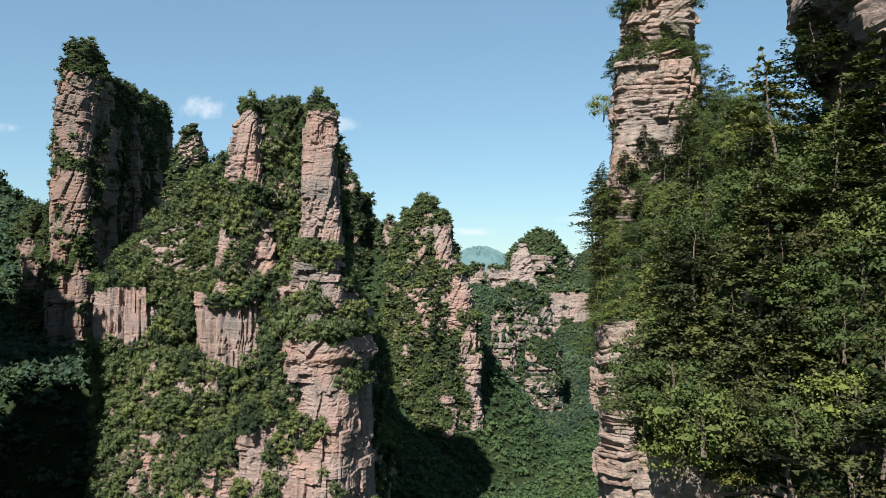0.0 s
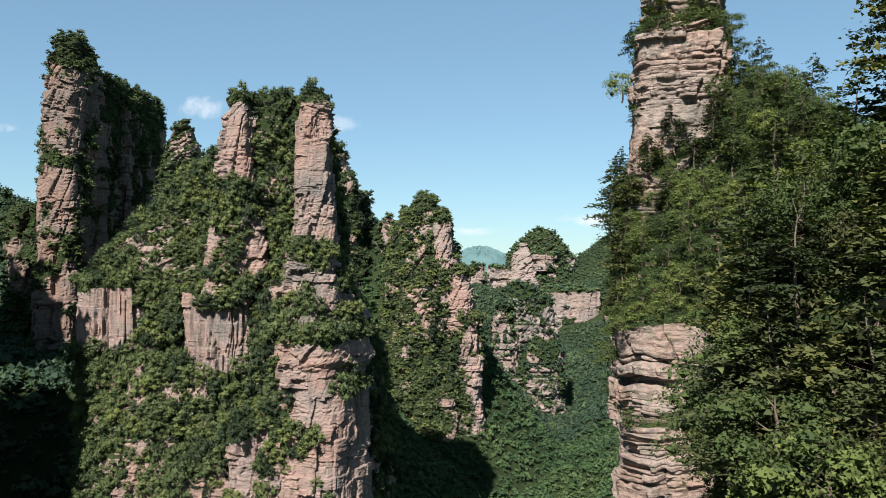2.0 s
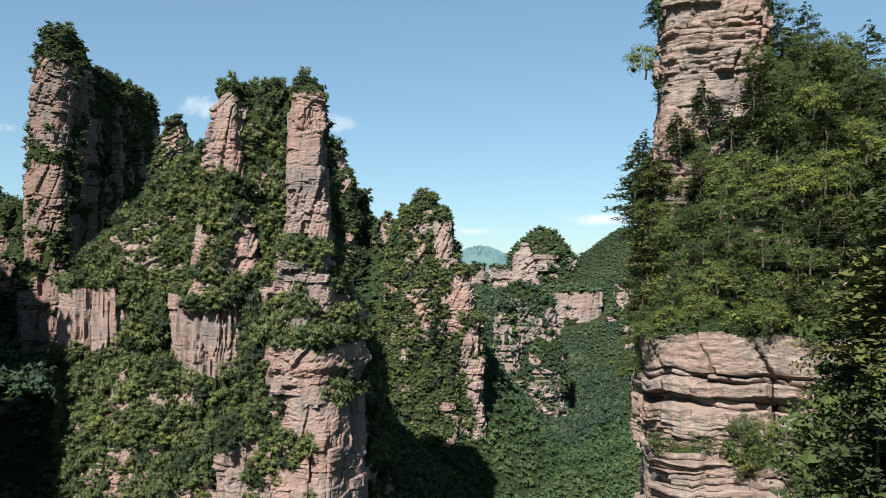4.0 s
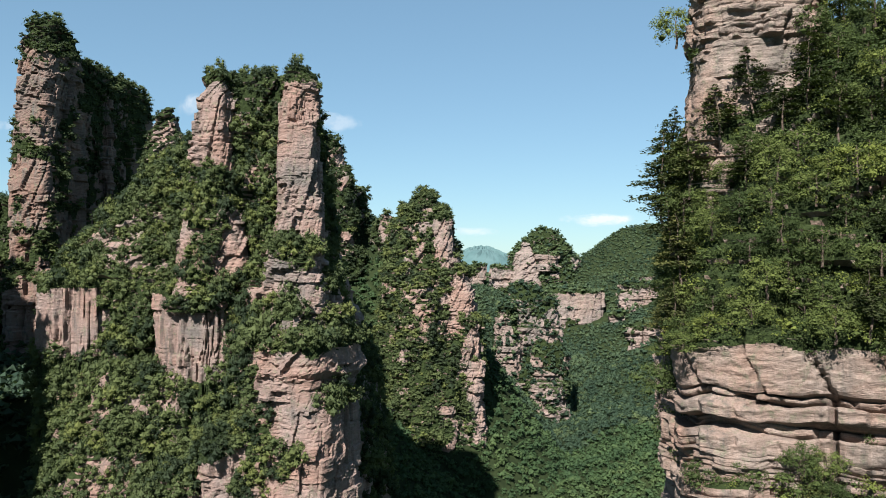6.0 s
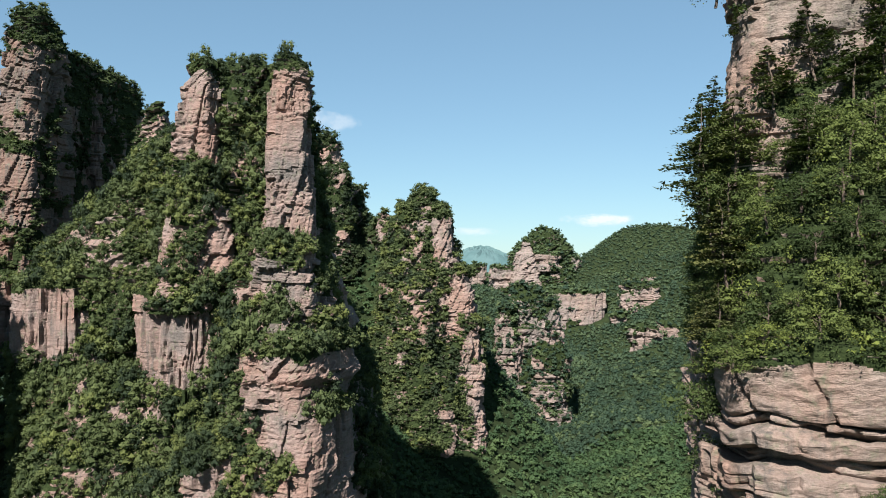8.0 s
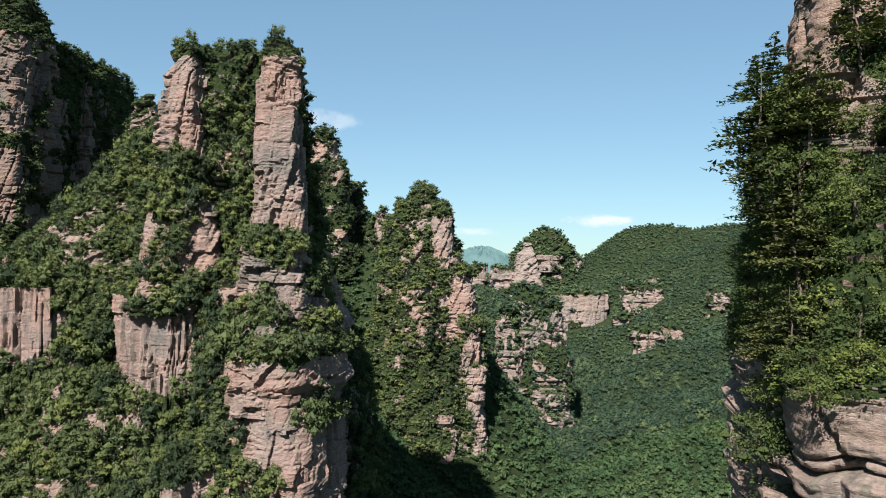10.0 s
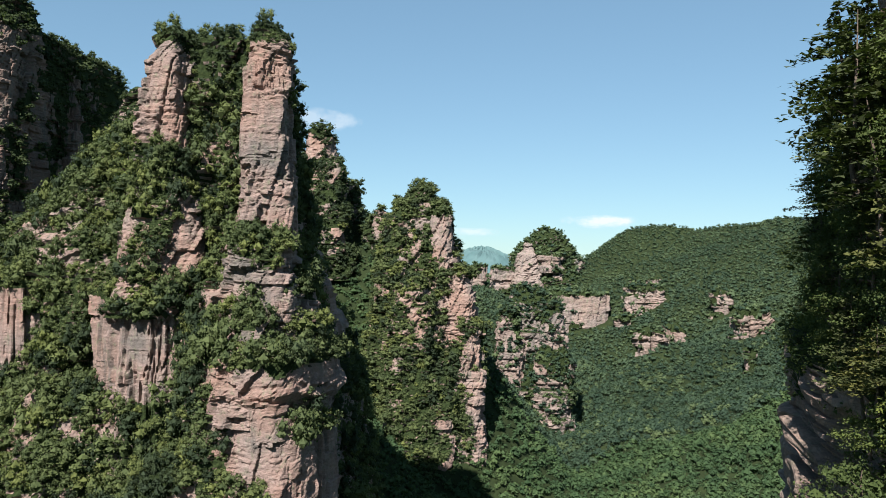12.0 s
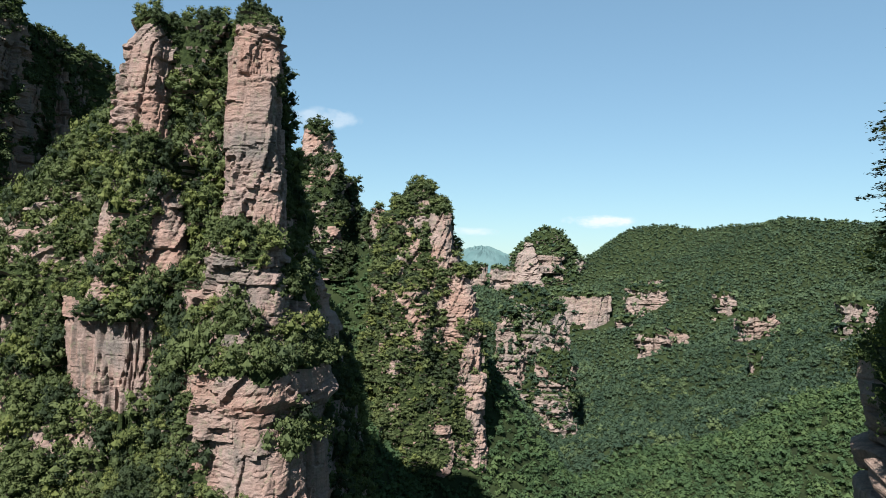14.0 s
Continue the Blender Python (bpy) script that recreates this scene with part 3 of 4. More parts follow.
# tall pillar behind it
far_left = massif("tall brown sandstone massif with shade-darkened colour and a wooded crown", ROCK_DARK, [
    ("tower", [(-80, 0.45), (0, 0.4), (50, 0.35), (60, 0.5), (70, 0.3), (88, 0.3), (98, 0.6), (106, 0.95)],
     col(-209.5, 434, 117, 10.5, 20, [(-120, 1.35), (20, 1.12), (80, 1.0), (98, 0.92), (110, 0.72), (117, 0.5)], power=3.6, turn=-0.06, z0=-120, seed=31, cell=0.7, cap=4)),
    ("buttress", [(-80, 0.4), (20, 0.2), (42, 0.15), (48, 0.9)], col(-208, 416, 48, 9.5, 8, [(-120, 1.4), (0, 1.15), (48, 0.8)], z0=-120, seed=37, cell=0.7, power=4, turn=-0.1)),
    ("wall", [(-80, 0.75), (40, 0.62), (84, 0.6), (94, 0.85), (101, 1)],
     col(-220, 500, 104, 20, 55, [(-120, 1.2), (60, 1.04), (94, 1.0), (104, 0.9)], power=5, z0=-120, seed=32, cell=0.95, cap=5)),
    ("buttress", [(0, 0.3), (84, 0.12), (92, 0.9)], col(-199.5, 474, 94, 4.5, 5, [(-120, 1.6), (60, 1.1), (94, 0.85)], z0=-120, seed=38, cell=0.8)),
    ("foot", SOME, col(-235, 440, 22, 13, 16, [(-120, 1.3), (22, 0.8)], z0=-120, seed=33, cell=0.9)),
    ("foot", [(0, 0.8)], col(-189, 460, -10, 20, 18, [(-120, 1.5), (-10, 0.7)], z0=-120, seed=34, cell=1.2)),
], clump=16, bed=0.5, joint=1.5)
needle = massif("slender rock needle with a wooded foot", ROCK_PINK, [
    ("tower", [(-20, 0.9), (45, 0.8), (58, 0.55), (68, 0.5), (71, 1)], col(-149, 437, 73, 5.0, 6, [(-80, 3.6), (30, 2.5), (52, 1.9), (64, 1.25), (73, 0.6)], z0=-80, seed=35, cell=0.8, cap=2)),
    ("crag", [(0, 0.8), (44, 0.4), (58, 0.7)], col(-156, 440, 60, 4, 6, [(-80, 3.0), (30, 1.9), (60, 0.7)], z0=-80, seed=39, cell=0.8, cap=2)),
    ("foot", [(0, 0.85)], col(-136, 426, 20, 20, 20, [(-80, 2.0), (20, 0.4)], z0=-80, seed=36, cell=1.1, power=2.2)),
], bed=0.5, joint=1.4)

# stepped pillar in the middle of the gorge
middle = massif("stepped sandstone pillar with a wooded summit", ROCK_PINK, [
    ("tower", [(-181.5, 0.6), (-90.5, 0.5), (-38.5, 0.5), (-10, 0.4), (13.5, 0.32), (22.6, 0.9)],
     col(-6.6, 513.2, 26.5, 27.3, 24.7, [(-259.5, 1.25), (-116.5, 1.05), (-77.5, 1.0), (-28.1, 0.8, -3.9, 2.6), (7.0, 0.66, -6.5, 5.2), (26.5, 0.55, -6.5, 6.5)], z0=-200, seed=41, cap=4, cell=0.90, coarse_below=-162.0)),
    ("summit", [(-25.5, 0.7), (13.5, 0.5), (25, 0.35), (34, 0.8)],
     col(-12.5, 515.8, 37.5, 8.5, 8.5, [(-25.5, 2.2), (13.5, 1.5), (28, 0.95), (37.5, 0.4)], z0=-25.5, seed=42, cap=1, cell=0.84)),
    ("buttress", [(-181.5, 0.3), (-77.5, 0.1), (-17.7, 0.12), (-11.2, 0.9)],
     col(10.3, 506.7, -11.2, 9.1, 11.7, [(-259.5, 1.7), (-116.5, 1.4), (-58.0, 1.15), (-11.2, 0.8)], z0=-200, seed=47, cell=0.78, coarse_below=-162.0)),
    ("buttress", [(-77.5, 0.3), (-25.5, 0.15), (16.1, 0.18), (21.3, 0.9)],
     col(-1.4, 509.3, 21.3, 7.8, 10.4, [(-103.5, 1.6), (-25.5, 1.2), (21.3, 0.8)], z0=-103.5, seed=48, cell=0.78)),
    ("buttress", [(-181.5, 0.4), (-116.5, 0.15), (-69.7, 0.8)],
     col(-0.1, 488.5, -69.7, 6.5, 7.8, [(-259.5, 1.6), (-116.5, 1.2), (-69.7, 0.8)], z0=-200, seed=43, cell=0.84, coarse_below=-162.0)),
    ("buttress", [(-77.5, 0.9), (-51.5, 0.6), (-22.9, 0.5), (-17.7, 1)],
     col(-17.0, 493.7, -17.7, 10.4, 10.4, [(-129.5, 2.0), (-51.5, 1.2), (-17.7, 0.7)], z0=-129.5, seed=44, cell=0.96)),
    ("buttress", [(-77.5, 0.95), (-12.5, 0.7), (10.9, 1)],
     col(-26.1, 510.6, 13.5, 9.1, 11.7, [(-77.5, 1.8), (-12.5, 1.2), (13.5, 0.6)], z0=-77.5, seed=45, cell=0.96)),
    ("buttress", [(-155.5, 0.2), (-51.5, 0.08), (-42.4, 0.8)],
     col(15.5, 501.5, -42.4, 10.4, 13.0, [(-259.5, 1.3), (-129.5, 1.1), (-59.3, 0.75)], z0=-200, seed=46, cell=0.78, coarse_below=-162.0)),
], bed=0.6, joint=1.4)
back_ridge = massif("row of wooded crags along a ridge", ROCK_PINK, [
    ("crag", [(0, 0.9), (50, 0.8), (64, 0.3), (76, 0.4), (82, 1)], col(-88, 600, 82, 9, 10, [(-20, 2.4), (50, 1.4), (82, 0.8)], z0=-20, seed=51, cell=1.1)),
    ("crag", [(0, 0.8), (54, 0.7)], col(-72, 560, 54, 8, 10, [(-20, 2.0), (54, 0.7)], z0=-20, seed=52, cell=1.1)),
    ("crag", [(0, 0.8), (41, 0.7)], col(-65, 586, 45, 8, 10, [(-30, 2.0), (45, 0.6)], z0=-30, seed=53, cell=1.1)),
    ("crag", [(-30, 0.8), (-12, 0.1), (8, 0.15), (12, 1)], col(-51, 574, 13, 5.2, 8, [(-40, 1.6), (13, 0.85)], z0=-40, seed=54, cell=0.9)),
    ("crag", [(-20, 0.8), (22, 0.6)], col(-42, 570, 26, 6, 9, [(-40, 1.8), (26, 0.6)], z0=-40, seed=55, cell=0.9)),
], "rock_crag")

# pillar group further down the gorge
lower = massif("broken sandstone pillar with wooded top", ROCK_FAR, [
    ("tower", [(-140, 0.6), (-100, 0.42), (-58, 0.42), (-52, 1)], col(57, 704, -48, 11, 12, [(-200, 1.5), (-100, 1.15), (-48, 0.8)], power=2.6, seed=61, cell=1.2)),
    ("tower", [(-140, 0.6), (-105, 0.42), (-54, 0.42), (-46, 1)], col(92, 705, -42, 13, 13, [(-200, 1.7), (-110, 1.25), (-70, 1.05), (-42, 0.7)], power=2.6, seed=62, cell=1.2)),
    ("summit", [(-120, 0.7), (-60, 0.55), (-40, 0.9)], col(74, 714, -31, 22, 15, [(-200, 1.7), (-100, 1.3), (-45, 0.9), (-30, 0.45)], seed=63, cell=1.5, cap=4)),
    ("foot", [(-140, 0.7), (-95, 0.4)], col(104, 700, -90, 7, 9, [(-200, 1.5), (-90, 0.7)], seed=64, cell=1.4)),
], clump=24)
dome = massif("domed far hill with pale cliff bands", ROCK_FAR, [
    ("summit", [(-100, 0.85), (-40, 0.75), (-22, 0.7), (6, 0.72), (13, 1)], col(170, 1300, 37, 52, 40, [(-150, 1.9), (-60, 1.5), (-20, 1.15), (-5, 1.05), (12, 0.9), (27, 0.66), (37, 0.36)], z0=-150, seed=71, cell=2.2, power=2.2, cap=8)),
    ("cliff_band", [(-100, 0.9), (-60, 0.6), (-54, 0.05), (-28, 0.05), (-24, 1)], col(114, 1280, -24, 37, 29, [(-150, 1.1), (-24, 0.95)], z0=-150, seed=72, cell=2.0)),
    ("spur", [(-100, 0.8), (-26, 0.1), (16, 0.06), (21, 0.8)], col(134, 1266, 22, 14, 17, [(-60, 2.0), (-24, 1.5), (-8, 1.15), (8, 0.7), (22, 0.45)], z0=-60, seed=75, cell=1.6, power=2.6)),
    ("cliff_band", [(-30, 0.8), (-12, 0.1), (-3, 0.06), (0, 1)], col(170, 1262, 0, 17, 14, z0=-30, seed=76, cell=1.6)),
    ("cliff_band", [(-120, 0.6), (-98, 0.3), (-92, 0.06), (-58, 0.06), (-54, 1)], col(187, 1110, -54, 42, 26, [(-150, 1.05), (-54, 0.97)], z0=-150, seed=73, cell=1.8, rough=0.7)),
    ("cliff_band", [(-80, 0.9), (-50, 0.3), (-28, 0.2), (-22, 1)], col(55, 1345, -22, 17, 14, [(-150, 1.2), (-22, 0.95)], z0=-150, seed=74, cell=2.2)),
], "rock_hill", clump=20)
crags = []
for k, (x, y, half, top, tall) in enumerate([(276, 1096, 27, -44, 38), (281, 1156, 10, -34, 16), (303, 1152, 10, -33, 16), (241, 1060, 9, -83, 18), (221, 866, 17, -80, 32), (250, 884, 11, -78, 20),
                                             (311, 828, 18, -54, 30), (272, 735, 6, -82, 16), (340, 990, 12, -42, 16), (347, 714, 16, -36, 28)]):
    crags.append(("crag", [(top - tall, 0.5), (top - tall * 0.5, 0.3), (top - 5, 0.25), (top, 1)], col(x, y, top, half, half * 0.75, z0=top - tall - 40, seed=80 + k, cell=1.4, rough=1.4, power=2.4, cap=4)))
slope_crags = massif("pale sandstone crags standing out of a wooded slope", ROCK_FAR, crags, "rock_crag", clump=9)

# near pillar beside the flight
near = massif("buff sandstone pillar with stacked beds and a hanging wood", ROCK_GREY, [
    ("tower", [(-8, 0.9), (3, 0.6), (9, 0.3), (27, 0.2), (31, 0.4), (34, 0.22), (42, 0.4), (46, 1)],
     col(34.2, 124, 45, 6.9, 7.5, [(-12, 1.3), (5, 1.12), (20, 1.0), (30, 0.95), (33, 0.7), (36, 0.78), (41, 0.66), (45, 0.4)], z0=-12, seed=91, cell=0.34, row=0.14, rough=0.8, joint=1.2, bed=0.6, wave=0.25, sway=0.5, unit=1.0, power=4.2, turn=-0.22)),
    ("shoulder", ALL, col(44, 118, 22, 17.5, 11.0, [(-12, 1.0), (-5, 1.0), (2, 0.93), (8, 0.8), (16, 0.56), (22, 0.32)], z0=-12, seed=92, cell=0.4, power=2.6, turn=-0.2)),
    ("shoulder", ALL, col(41, 133.5, 15, 10.5, 13, [(-12, 0.98), (-3, 0.96), (6, 0.8), (15, 0.45)], z0=-12, seed=90, cell=0.4, power=2.8, turn=-0.26)),
    ("base", [(-45, 0.08), (-22, 0.1), (-12, 0.08), (-10.5, 0.25), (-9, 1)],
     col(46.8, 125.9, -8.6, 20.5, 22, [(-200, 1.0, 3, 0), (-60, 0.98, 2, 0), (-30, 0.985, 0.9, 0), (-15, 0.985, 0.5, 0), (-11, 1.0), (-8.6, 1.0)], power=6.5, turn=-0.27, seed=93, cell=0.42, row=0.12, coarse_below=-38, rough=0.8, joint=1.4, sway=0.7, unit=0.95, bed=1.6, wave=0.35)),
    ("base", [(-60, 0.1), (-24, 0.15), (-21, 0.8)], col(31.5, 113.8, -22, 7.5, 7, [(-200, 1.15), (-60, 1.05), (-22, 0.95)], power=5, turn=-0.2, seed=94, cell=0.42, row=0.13, coarse_below=-38, rough=0.9, joint=1.4, sway=0.7, unit=0.95, bed=1.6, wave=0.35)),
], clump=6)
nearest = massif("shaded sandstone cliff with an overhang and tall trees", ROCK_GREY, [
    ("tower", [(-10, 0.9), (4, 0.5), (9, 0.12), (30, 0.2)],
     col(33.5, 46.5, 32, 10, 8.5, [(-10, 1.0), (6, 0.95), (10, 0.98), (12, 1.12), (20, 1.2), (32, 1.2)], z0=-10, seed=95, cell=0.34, row=0.2, rough=0.8, unit=1.0, power=3.4)),
    ("shoulder", ALL, col(30, 50.5, 5, 15, 13, [(-11, 1.04), (-7, 0.98), (-2, 0.86), (2, 0.7), (5, 0.5)], z0=-11, seed=96, cell=0.35, power=2.9, turn=0.55)),
    ("base", [(-40, 0.06), (-15, 0.16), (-12.5, 0.5), (-10.5, 1)],
     col(31, 50, -8.6, 16, 13.5, [(-200, 1.1), (-30, 0.98), (-14, 0.95), (-8.6, 1.0)], seed=97, cell=0.3, row=0.2, coarse_below=-26, unit=0.8, power=4.5, turn=0.55, joint=1.2, flute=0.5, sway=0.8)),
], clump=5)
# unseen pillar added west of the flight, so its shade falls on the foot of the twin pillar
shade = massif("unseen sandstone pillar with a wooded top, added to cast shade", ROCK_PINK, [
    # invented taller tower, which shades the slope beyond the other one's shadow
    ("tower", SOME, col(-319, 247, 120, 55, 42, [(-200, 1.1), (120, 0.95)], seed=98, cell=2.4)),
    ("tower", SOME, col(-205, 203, 44, 46, 36, [(-200, 1.05), (44, 0.97)], seed=99, cell=2.0)),
])
far_hill = part("wooded_slope", mesh_from("wooded_slope", *column(146, 3000, -200, 16, 150, 200, [(-200, 2.2), (-60, 1.2), (0, 0.75), (16, 0.4)], cell=14, seed=101, power=2.1, cap=12, rough=0.15, unit=6), DISTANT), tagged(new("far_mountain"), "far wooded mountain with blue-green haze painted in its colour", "mountain"))

# ---- woods ----
r = np.random.default_rng(21)
MID = [broad_crown(200 + k, 340, 0.086, 8, 0.85) for k in range(6)]
SMALL = [broad_crown(220 + k, 100, 0.15, 4) for k in range(6)]
FAR = [broad_crown(230 + k, 36, 0.25, 2) for k in range(6)]
FARTHER = [broad_crown(236 + k, 26, 0.3, 1) for k in range(5)]
BUSH = [broad_crown(250 + k, 96, 0.115, 3, 0.8, 0.3) for k in range(5)]
SPECK = [broad_crown(240 + k, 9, 0.44, 1) for k in range(5)]

def towards(verts, quads):
    """1 for faces that turn to the flight's air space, 0 for the backs of the pillars."""
    n, area, c = normals_of(verts, quads)
    best = np.full(len(c), -1.0)
    for eye in ((0, 0, 0), (0, 94, -2)):
        w = np.array(eye) - c
        best = np.maximum(best, (n * w).sum(1) / np.linalg.norm(w, axis=1))
    return (best > -0.22) * 1.0


mid = normals_of(twin[0], twin[1])[2]
tw = scatter(twin[0], twin[1], twin[2] * (mid[:, 1] < 352) * (mid[:, 2] > -112) * towards(twin[0], twin[1]), 3.1, r, 18000, 0.5)
tw = np.column_stack([tw, np.where(tw[:, 2] > 44, 0.55, 1.0) * np.where(tw[:, 2] < -14, 1.1, 1.0)])
wood("broadleaf_wood", MID, tw, 2.9, LEAF, "dense broadleaf wood on the ledges of the twin pillar", r, tall=(0.9, 1.5))
for surf, name, sp, sz, var in ((far_left, "crown_wood", 3.9, 2.6, SMALL), (needle, "needle_wood", 3.4, 2.2, SMALL), (middle, "ledge_wood", 3.2, 3.0, SMALL),
                                (back_ridge, "ridge_wood", 4.2, 3.2, SMALL), (lower, "pillar_wood", 4.6, 3.3, FAR), (dome, "hill_wood", 6.4, 4.2, SPECK), (slope_crags, "crag_wood", 6.4, 4.0, SPECK), (shade, "top_wood", 8.0, 6.0, SPECK)):
    pl = scatter(surf[0], surf[1], surf[2] * (towards(surf[0], surf[1]) if surf is not shade else 1), sp, r, 9000, sz * 0.15)
    if surf is needle:
        pl = np.column_stack([pl, np.where(pl[:, 2] > 55, 0.55, 1.0)])
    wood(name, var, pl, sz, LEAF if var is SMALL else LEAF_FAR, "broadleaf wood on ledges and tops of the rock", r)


def valley(x0, x1, y0, y1, step, seed):
    q = np.random.default_rng(seed)
    xs, ys = np.meshgrid(np.arange(x0, x1, step), np.arange(y0, y1, step * 0.87))
    xs = xs + (np.arange(xs.shape[0]) % 2)[:, None] * step / 2 + q.uniform(-0.4, 0.4, xs.shape) * step
    ys = ys + q.uniform(-0.4, 0.4, ys.shape) * step
    xs, ys = xs.ravel(), ys.ravel()
    keep = (xs < 0.62 * ys + 20) & (xs > -0.62 * ys)
    for _, _, a in crags + [(0, 0, col(187, 1110, -54, 42, 26))]:
        keep &= ~((np.abs(xs - a["cx"]) < a["ax"] * 1.15) & (ys > a["cy"] - a["ay"] - 8) & (ys < a["cy"] + a["ay"]))
    xs, ys = xs[keep], ys[keep]
    zs = ground(xs, ys)
    keep = ((zs > -0.345 * ys - 8) & (xs < 0.31 * ys)) | (zs > -0.345 * (ys - 94) - 8)
    return np.stack([xs, ys, zs], 1)[keep]


def beyond(p, a, b):
    """Places east of the line x = a y + b."""
    return p[p[:, 0] > a * p[:, 1] + b]


wood("slope_wood", FAR, beyond(valley(-130, 330, 300, 400, 4.3, 1), -0.19, 8), 2.8, LEAF_MID, "dense green wood on the gorge slopes", r)
wood("slope_wood", FAR, beyond(valley(-130, 400, 400, 560, 4.7, 2), -0.19, 8), 3.0, LEAF_MID, "dense green wood on the gorge slopes", r)
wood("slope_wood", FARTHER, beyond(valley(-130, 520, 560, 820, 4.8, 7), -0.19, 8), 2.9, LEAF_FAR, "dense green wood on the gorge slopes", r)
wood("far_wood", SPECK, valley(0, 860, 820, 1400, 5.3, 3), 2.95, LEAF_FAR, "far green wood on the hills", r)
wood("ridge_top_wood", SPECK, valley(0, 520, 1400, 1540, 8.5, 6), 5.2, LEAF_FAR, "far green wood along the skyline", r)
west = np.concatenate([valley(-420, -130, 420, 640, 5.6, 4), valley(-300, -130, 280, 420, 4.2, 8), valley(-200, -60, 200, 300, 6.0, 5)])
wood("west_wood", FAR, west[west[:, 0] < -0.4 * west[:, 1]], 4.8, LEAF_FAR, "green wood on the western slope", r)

# ---- trees of the near pillars, one by one ----
def tree(name, label, crown, crown_mat, trunk, category="tree"):
    root = tagged(new(name), label, category, group="trees on the near pillars")
    part("trunk", mesh_from("trunk", *trunk, BARK), root)
    part("crown", mesh_from("crown", *crown, crown_mat, np.zeros(len(crown[1]))), root)
    return root


KINDS = []
for k in range(5):
    KINDS.append(("broadleaf_tree", "broadleaf tree with a dense green crown", broad_crown(300 + k, 2200, 0.039, 14, 0.72, 0.44), LEAF_NEAR, limbs(300 + k, 1.35, 0.05, 8, 0.7)))
for k in range(4):
    KINDS.append(("pine_tree", "dark pine with open flat tiers of needles", pine_crown(320 + k, 11, 70, 0.05, 0.08 * (k - 1.5)), NEEDLE, limbs(320 + k, 1.95, 0.032, 16, 0.55, 0.2, 0.08 * (k - 1.5), 0.5)))
for k in range(3):
    KINDS.append(("shrub", "low dry olive-green shrub on rock", broad_crown(340 + k, 700, 0.07, 7, 0.6, 0.5), DRY, limbs(340 + k, 0.9, 0.03, 6, 0.6)))
MODELS = {"broadleaf_tree": [], "pine_tree": [], "shrub": []}


def plant(kind, p, size, q):
    """A tree of that kind at p: the first of each model is built, the others copied."""
    pool = [k for k in KINDS if k[0] == kind]
    i = int(q.integers(len(pool)))
    m = Matrix.Translation(p) @ Matrix.Rotation(q.uniform(0, 6.28), 4, "Z") @ Matrix.Diagonal((size, size, size * q.uniform(0.85, 1.15), 1))
    made = dict(MODELS[kind])
    if i in made:
        copy_thing(made[i], m @ Matrix.Diagonal([1 / v for v in made[i].scale] + [1]))
    else:
        ob = tree(*pool[i])
        ob.matrix_basis = m
        MODELS[kind].append((i, ob))


q = np.random.default_rng(5)
for (v_, f_, g_), north, small, count in ((near, 152, 1.0, 330), (nearest, 66, 0.88, 320)):
    mid = normals_of(v_, f_)[2]
    seen = ((mid[:, 1] < north) & (mid[:, 2] > -34) & (mid[:, 0] < 56)) * towards(v_, f_)
    seen = seen * ((mid[:, 0] < 31) | (mid[:, 1] > 80)) * ((mid[:, 2] > -13) | (mid[:, 1] > 80))
    low = scatter(v_, f_, g_ * seen, 1.1, q, 16000, 0.15)
    wood("undergrowth", BUSH, low, 0.95, LEAF_NEAR if north > 80 else DRY, "olive-green undergrowth covering the rock between the trees", q, sink=0.5)
    pl = scatter(v_, f_, g_ * seen, 2.5 * small, q, 12000, 0.8)[:count]
    pl = pl[(pl[:, 1] < 126) | (pl[:, 0] > 0.35 * (pl[:, 1] - 134) + 28)]
    for p in pl:
        u = q.random() + (0.02 if p[1] > 80 else 0.42)
        small = min(small, 0.8) if p[1] > 126 else small
        if u < 0.76:
            plant("broadleaf_tree", p - (0, 0, 1.1 * small), small * q.uniform(1.9, 3.2), q)
        elif u < 1.18:
            plant("pine_tree", p - (0, 0, 0.3), small * q.uniform(2.6, 4.2), q)
        else:
            plant("shrub", p - (0, 0, 0.2), small * q.uniform(0.9, 1.7), q)

for x, y, z, size in ((24.4, 120.5, -1, 4.2), (23.8, 122.5, 2.5, 4.2), (25.2, 125, 5, 4.2), (27, 129, 7, 4.2), (25.4, 118.5, 5, 3.4), (29.6, 134, 5, 4.0), (24.0, 117, -4, 3.4), (31.0, 138, 2, 3.6), (34.2, 147, 1, 3.0), (34.8, 148.5, 5, 3.0), (33.4, 144.5, -2, 3.0),
                      (27.4, 121, 26, 1.6), (28.4, 119.6, 31, 1.7), (27.2, 122, 17, 1.8), (19.6, 47.6, 5.5, 3.0), (20.8, 48.6, 8.5, 2.6), (22.0, 47.0, 10.5, 2.6)):
    plant("pine_tree", Vector((x, y, z)), size, q)
for x, y, z, size in ((25.0, 118, -23.5, 1.9), (25.6, 120.5, -24.5, 1.6), (31.5, 106.5, -20.5, 1.5), (33.6, 106.8, -21, 1.7)):
    plant("broadleaf_tree", Vector((x, y, z)), size, q)

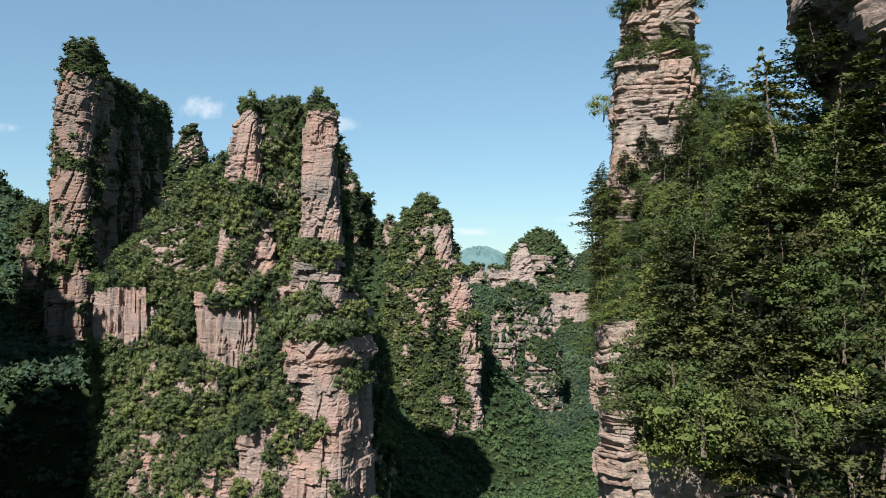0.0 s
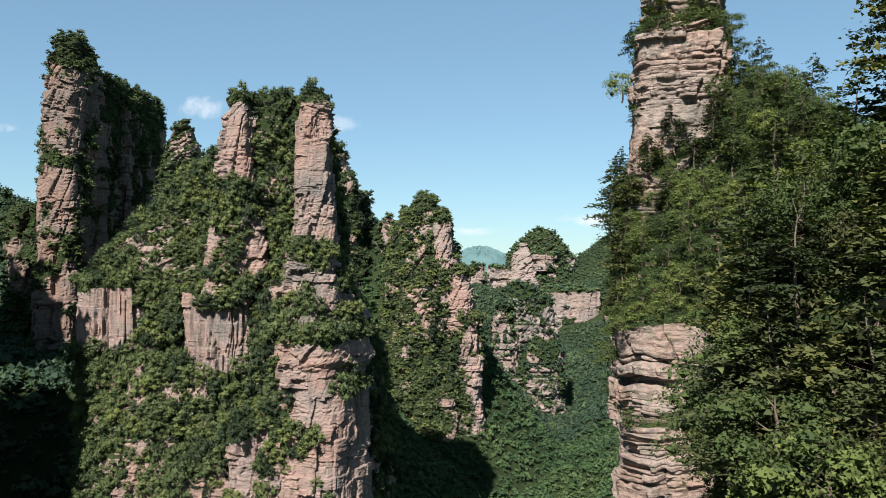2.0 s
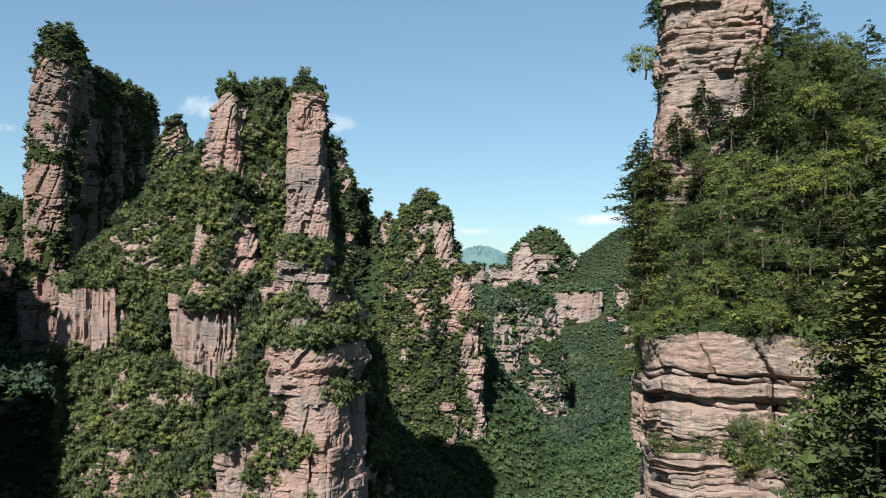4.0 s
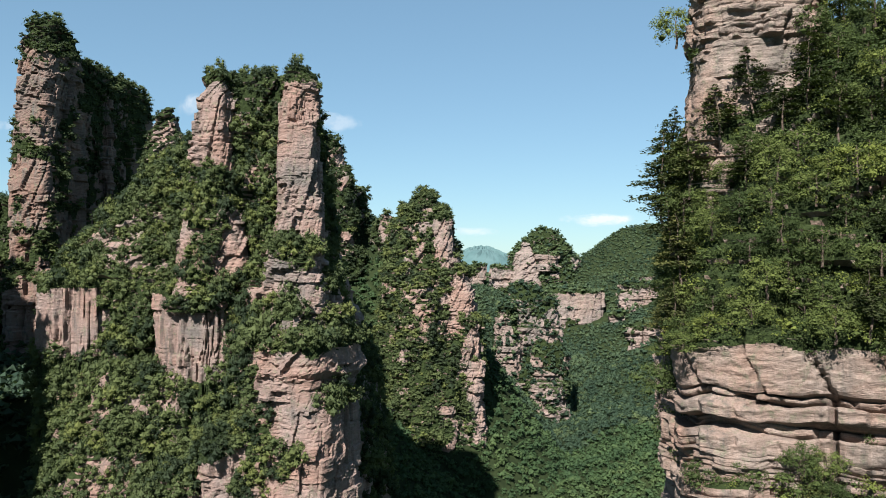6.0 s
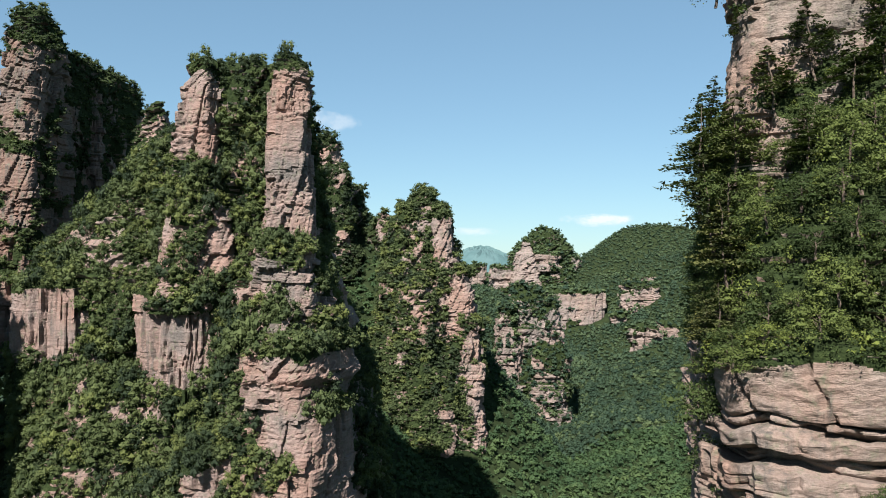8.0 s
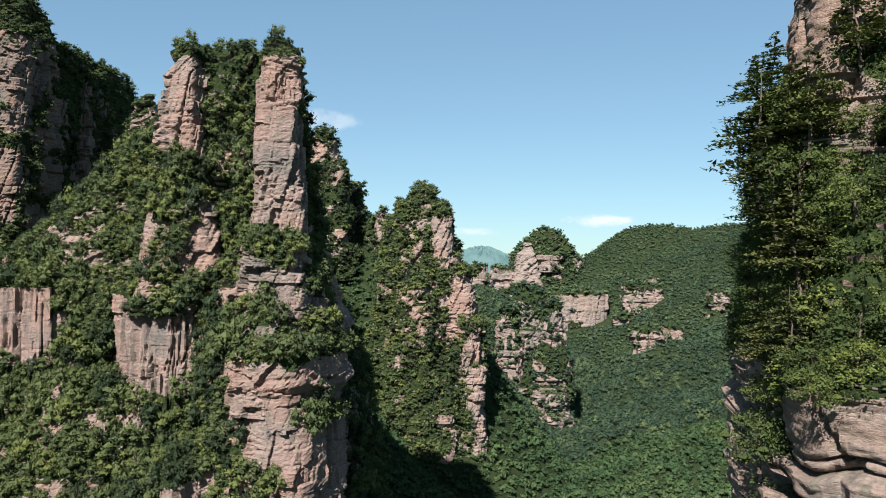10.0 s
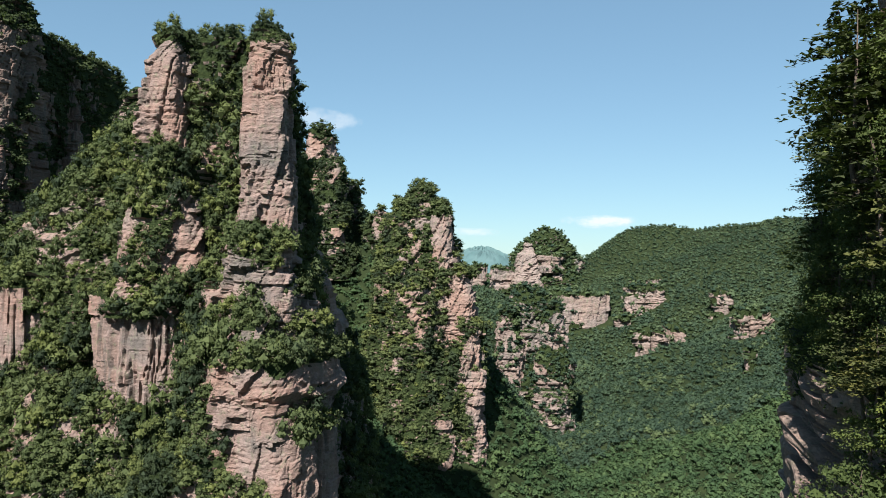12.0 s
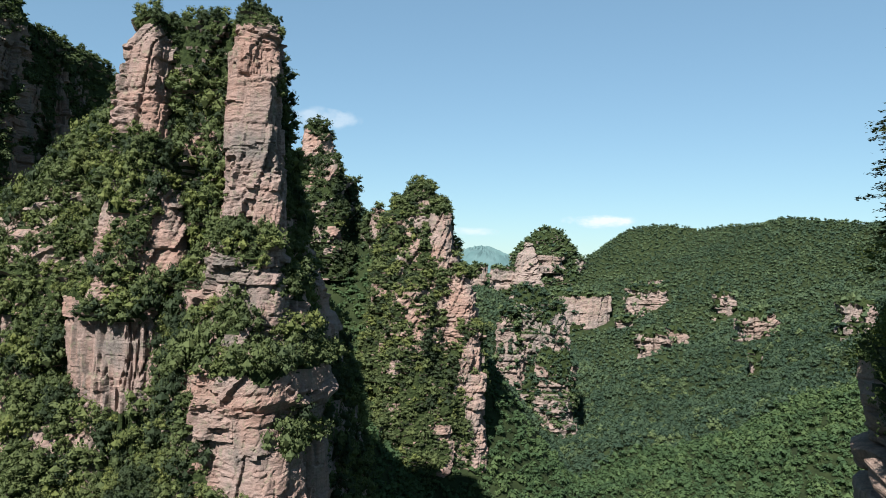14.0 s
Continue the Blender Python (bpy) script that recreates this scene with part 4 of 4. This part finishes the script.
# ---- thin fair-weather clouds, far off ----
def cloud_material(name, seed, dense):
    m, nodes, links = node_material(name)
    out = nodes["Material Output"]
    nodes.remove(nodes["Principled BSDF"])
    coord = nodes.new("ShaderNodeTexCoord")
    mp = nodes.new("ShaderNodeMapping")
    mp.inputs["Location"].default_value = (-0.5, -0.5, -0.5)
    links.new(coord.outputs["Generated"], mp.inputs["Vector"])
    flat = nodes.new("ShaderNodeMapping")
    flat.inputs["Scale"].default_value = (2, 0, 2)
    links.new(mp.outputs[0], flat.inputs["Vector"])
    fall = nodes.new("ShaderNodeTexGradient")
    fall.gradient_type = "SPHERICAL"
    links.new(flat.outputs[0], fall.inputs["Vector"])
    wide = nodes.new("ShaderNodeMapping")
    wide.inputs["Scale"].default_value, wide.inputs["Location"].default_value = (4.5, 1, 1.5), (seed, 0, 0)
    links.new(mp.outputs[0], wide.inputs["Vector"])
    n = noise_node(nodes, links, wide.outputs[0], 1.3, 7, 0.6)
    shift = nodes.new("ShaderNodeMath")
    shift.operation = "MULTIPLY_ADD"
    shift.inputs[1].default_value, shift.inputs[2].default_value = 2.4, -1.2
    links.new(n.outputs[0], shift.inputs[0])
    add = nodes.new("ShaderNodeMath")
    links.new(fall.outputs[0], add.inputs[0])
    links.new(shift.outputs[0], add.inputs[1])
    near_edge = nodes.new("ShaderNodeMath")
    near_edge.operation = "MULTIPLY"
    near_edge.use_clamp = True
    soft_rim = ramp(nodes, [(0.0, (0, 0, 0)), (0.45, (1, 1, 1))])
    links.new(fall.outputs[0], soft_rim.inputs[0])
    links.new(add.outputs[0], near_edge.inputs[0])
    links.new(soft_rim.outputs[0], near_edge.inputs[1])
    cut = ramp(nodes, [(0.1, (0, 0, 0)), (0.9, (dense, dense, dense))])
    links.new(near_edge.outputs[0], cut.inputs[0])
    glow = nodes.new("ShaderNodeEmission")
    glow.inputs["Color"].default_value, glow.inputs["Strength"].default_value = (0.9, 0.95, 1.0, 1), 0.36
    clear = nodes.new("ShaderNodeBsdfTransparent")
    mx = nodes.new("ShaderNodeMixShader")
    links.new(cut.outputs[0], mx.inputs[0])
    links.new(clear.outputs[0], mx.inputs[1])
    links.new(glow.outputs[0], mx.inputs[2])
    links.new(mx.outputs[0], out.inputs["Surface"])
    return m


for k, (x, z, w, h, dense) in enumerate([(905, 205, 560, 100, 0.85), (-1440, 860, 360, 190, 0.5), (-720, 770, 620, 180, 0.36), (-2640, 735, 300, 80, 0.4), (150, 130, 420, 70, 0.5)]):
    cu = np.linspace(-0.5, 0.5, 25)
    CU, CV = np.meshgrid(cu, cu)
    cv = np.stack([x + CU * w, 4400 - 60 * np.cos(CU * 3) * np.cos(CV * 3), z + CV * h], -1).reshape(-1, 3)
    ci, cj = np.meshgrid(np.arange(24), np.arange(24), indexing="ij")
    cq = np.stack([ci * 25 + cj, ci * 25 + cj + 1, (ci + 1) * 25 + cj + 1, (ci + 1) * 25 + cj], -1).reshape(-1, 4)
    cl = new("cloud", mesh_from("cloud", cv, cq, cloud_material("cloud_vapour", k * 7.3, dense), shade_smooth=True))
    cl.visible_shadow = False
    tagged(cl, "thin white fair-weather cloud low in blue sky", "cloud", kind="structure")
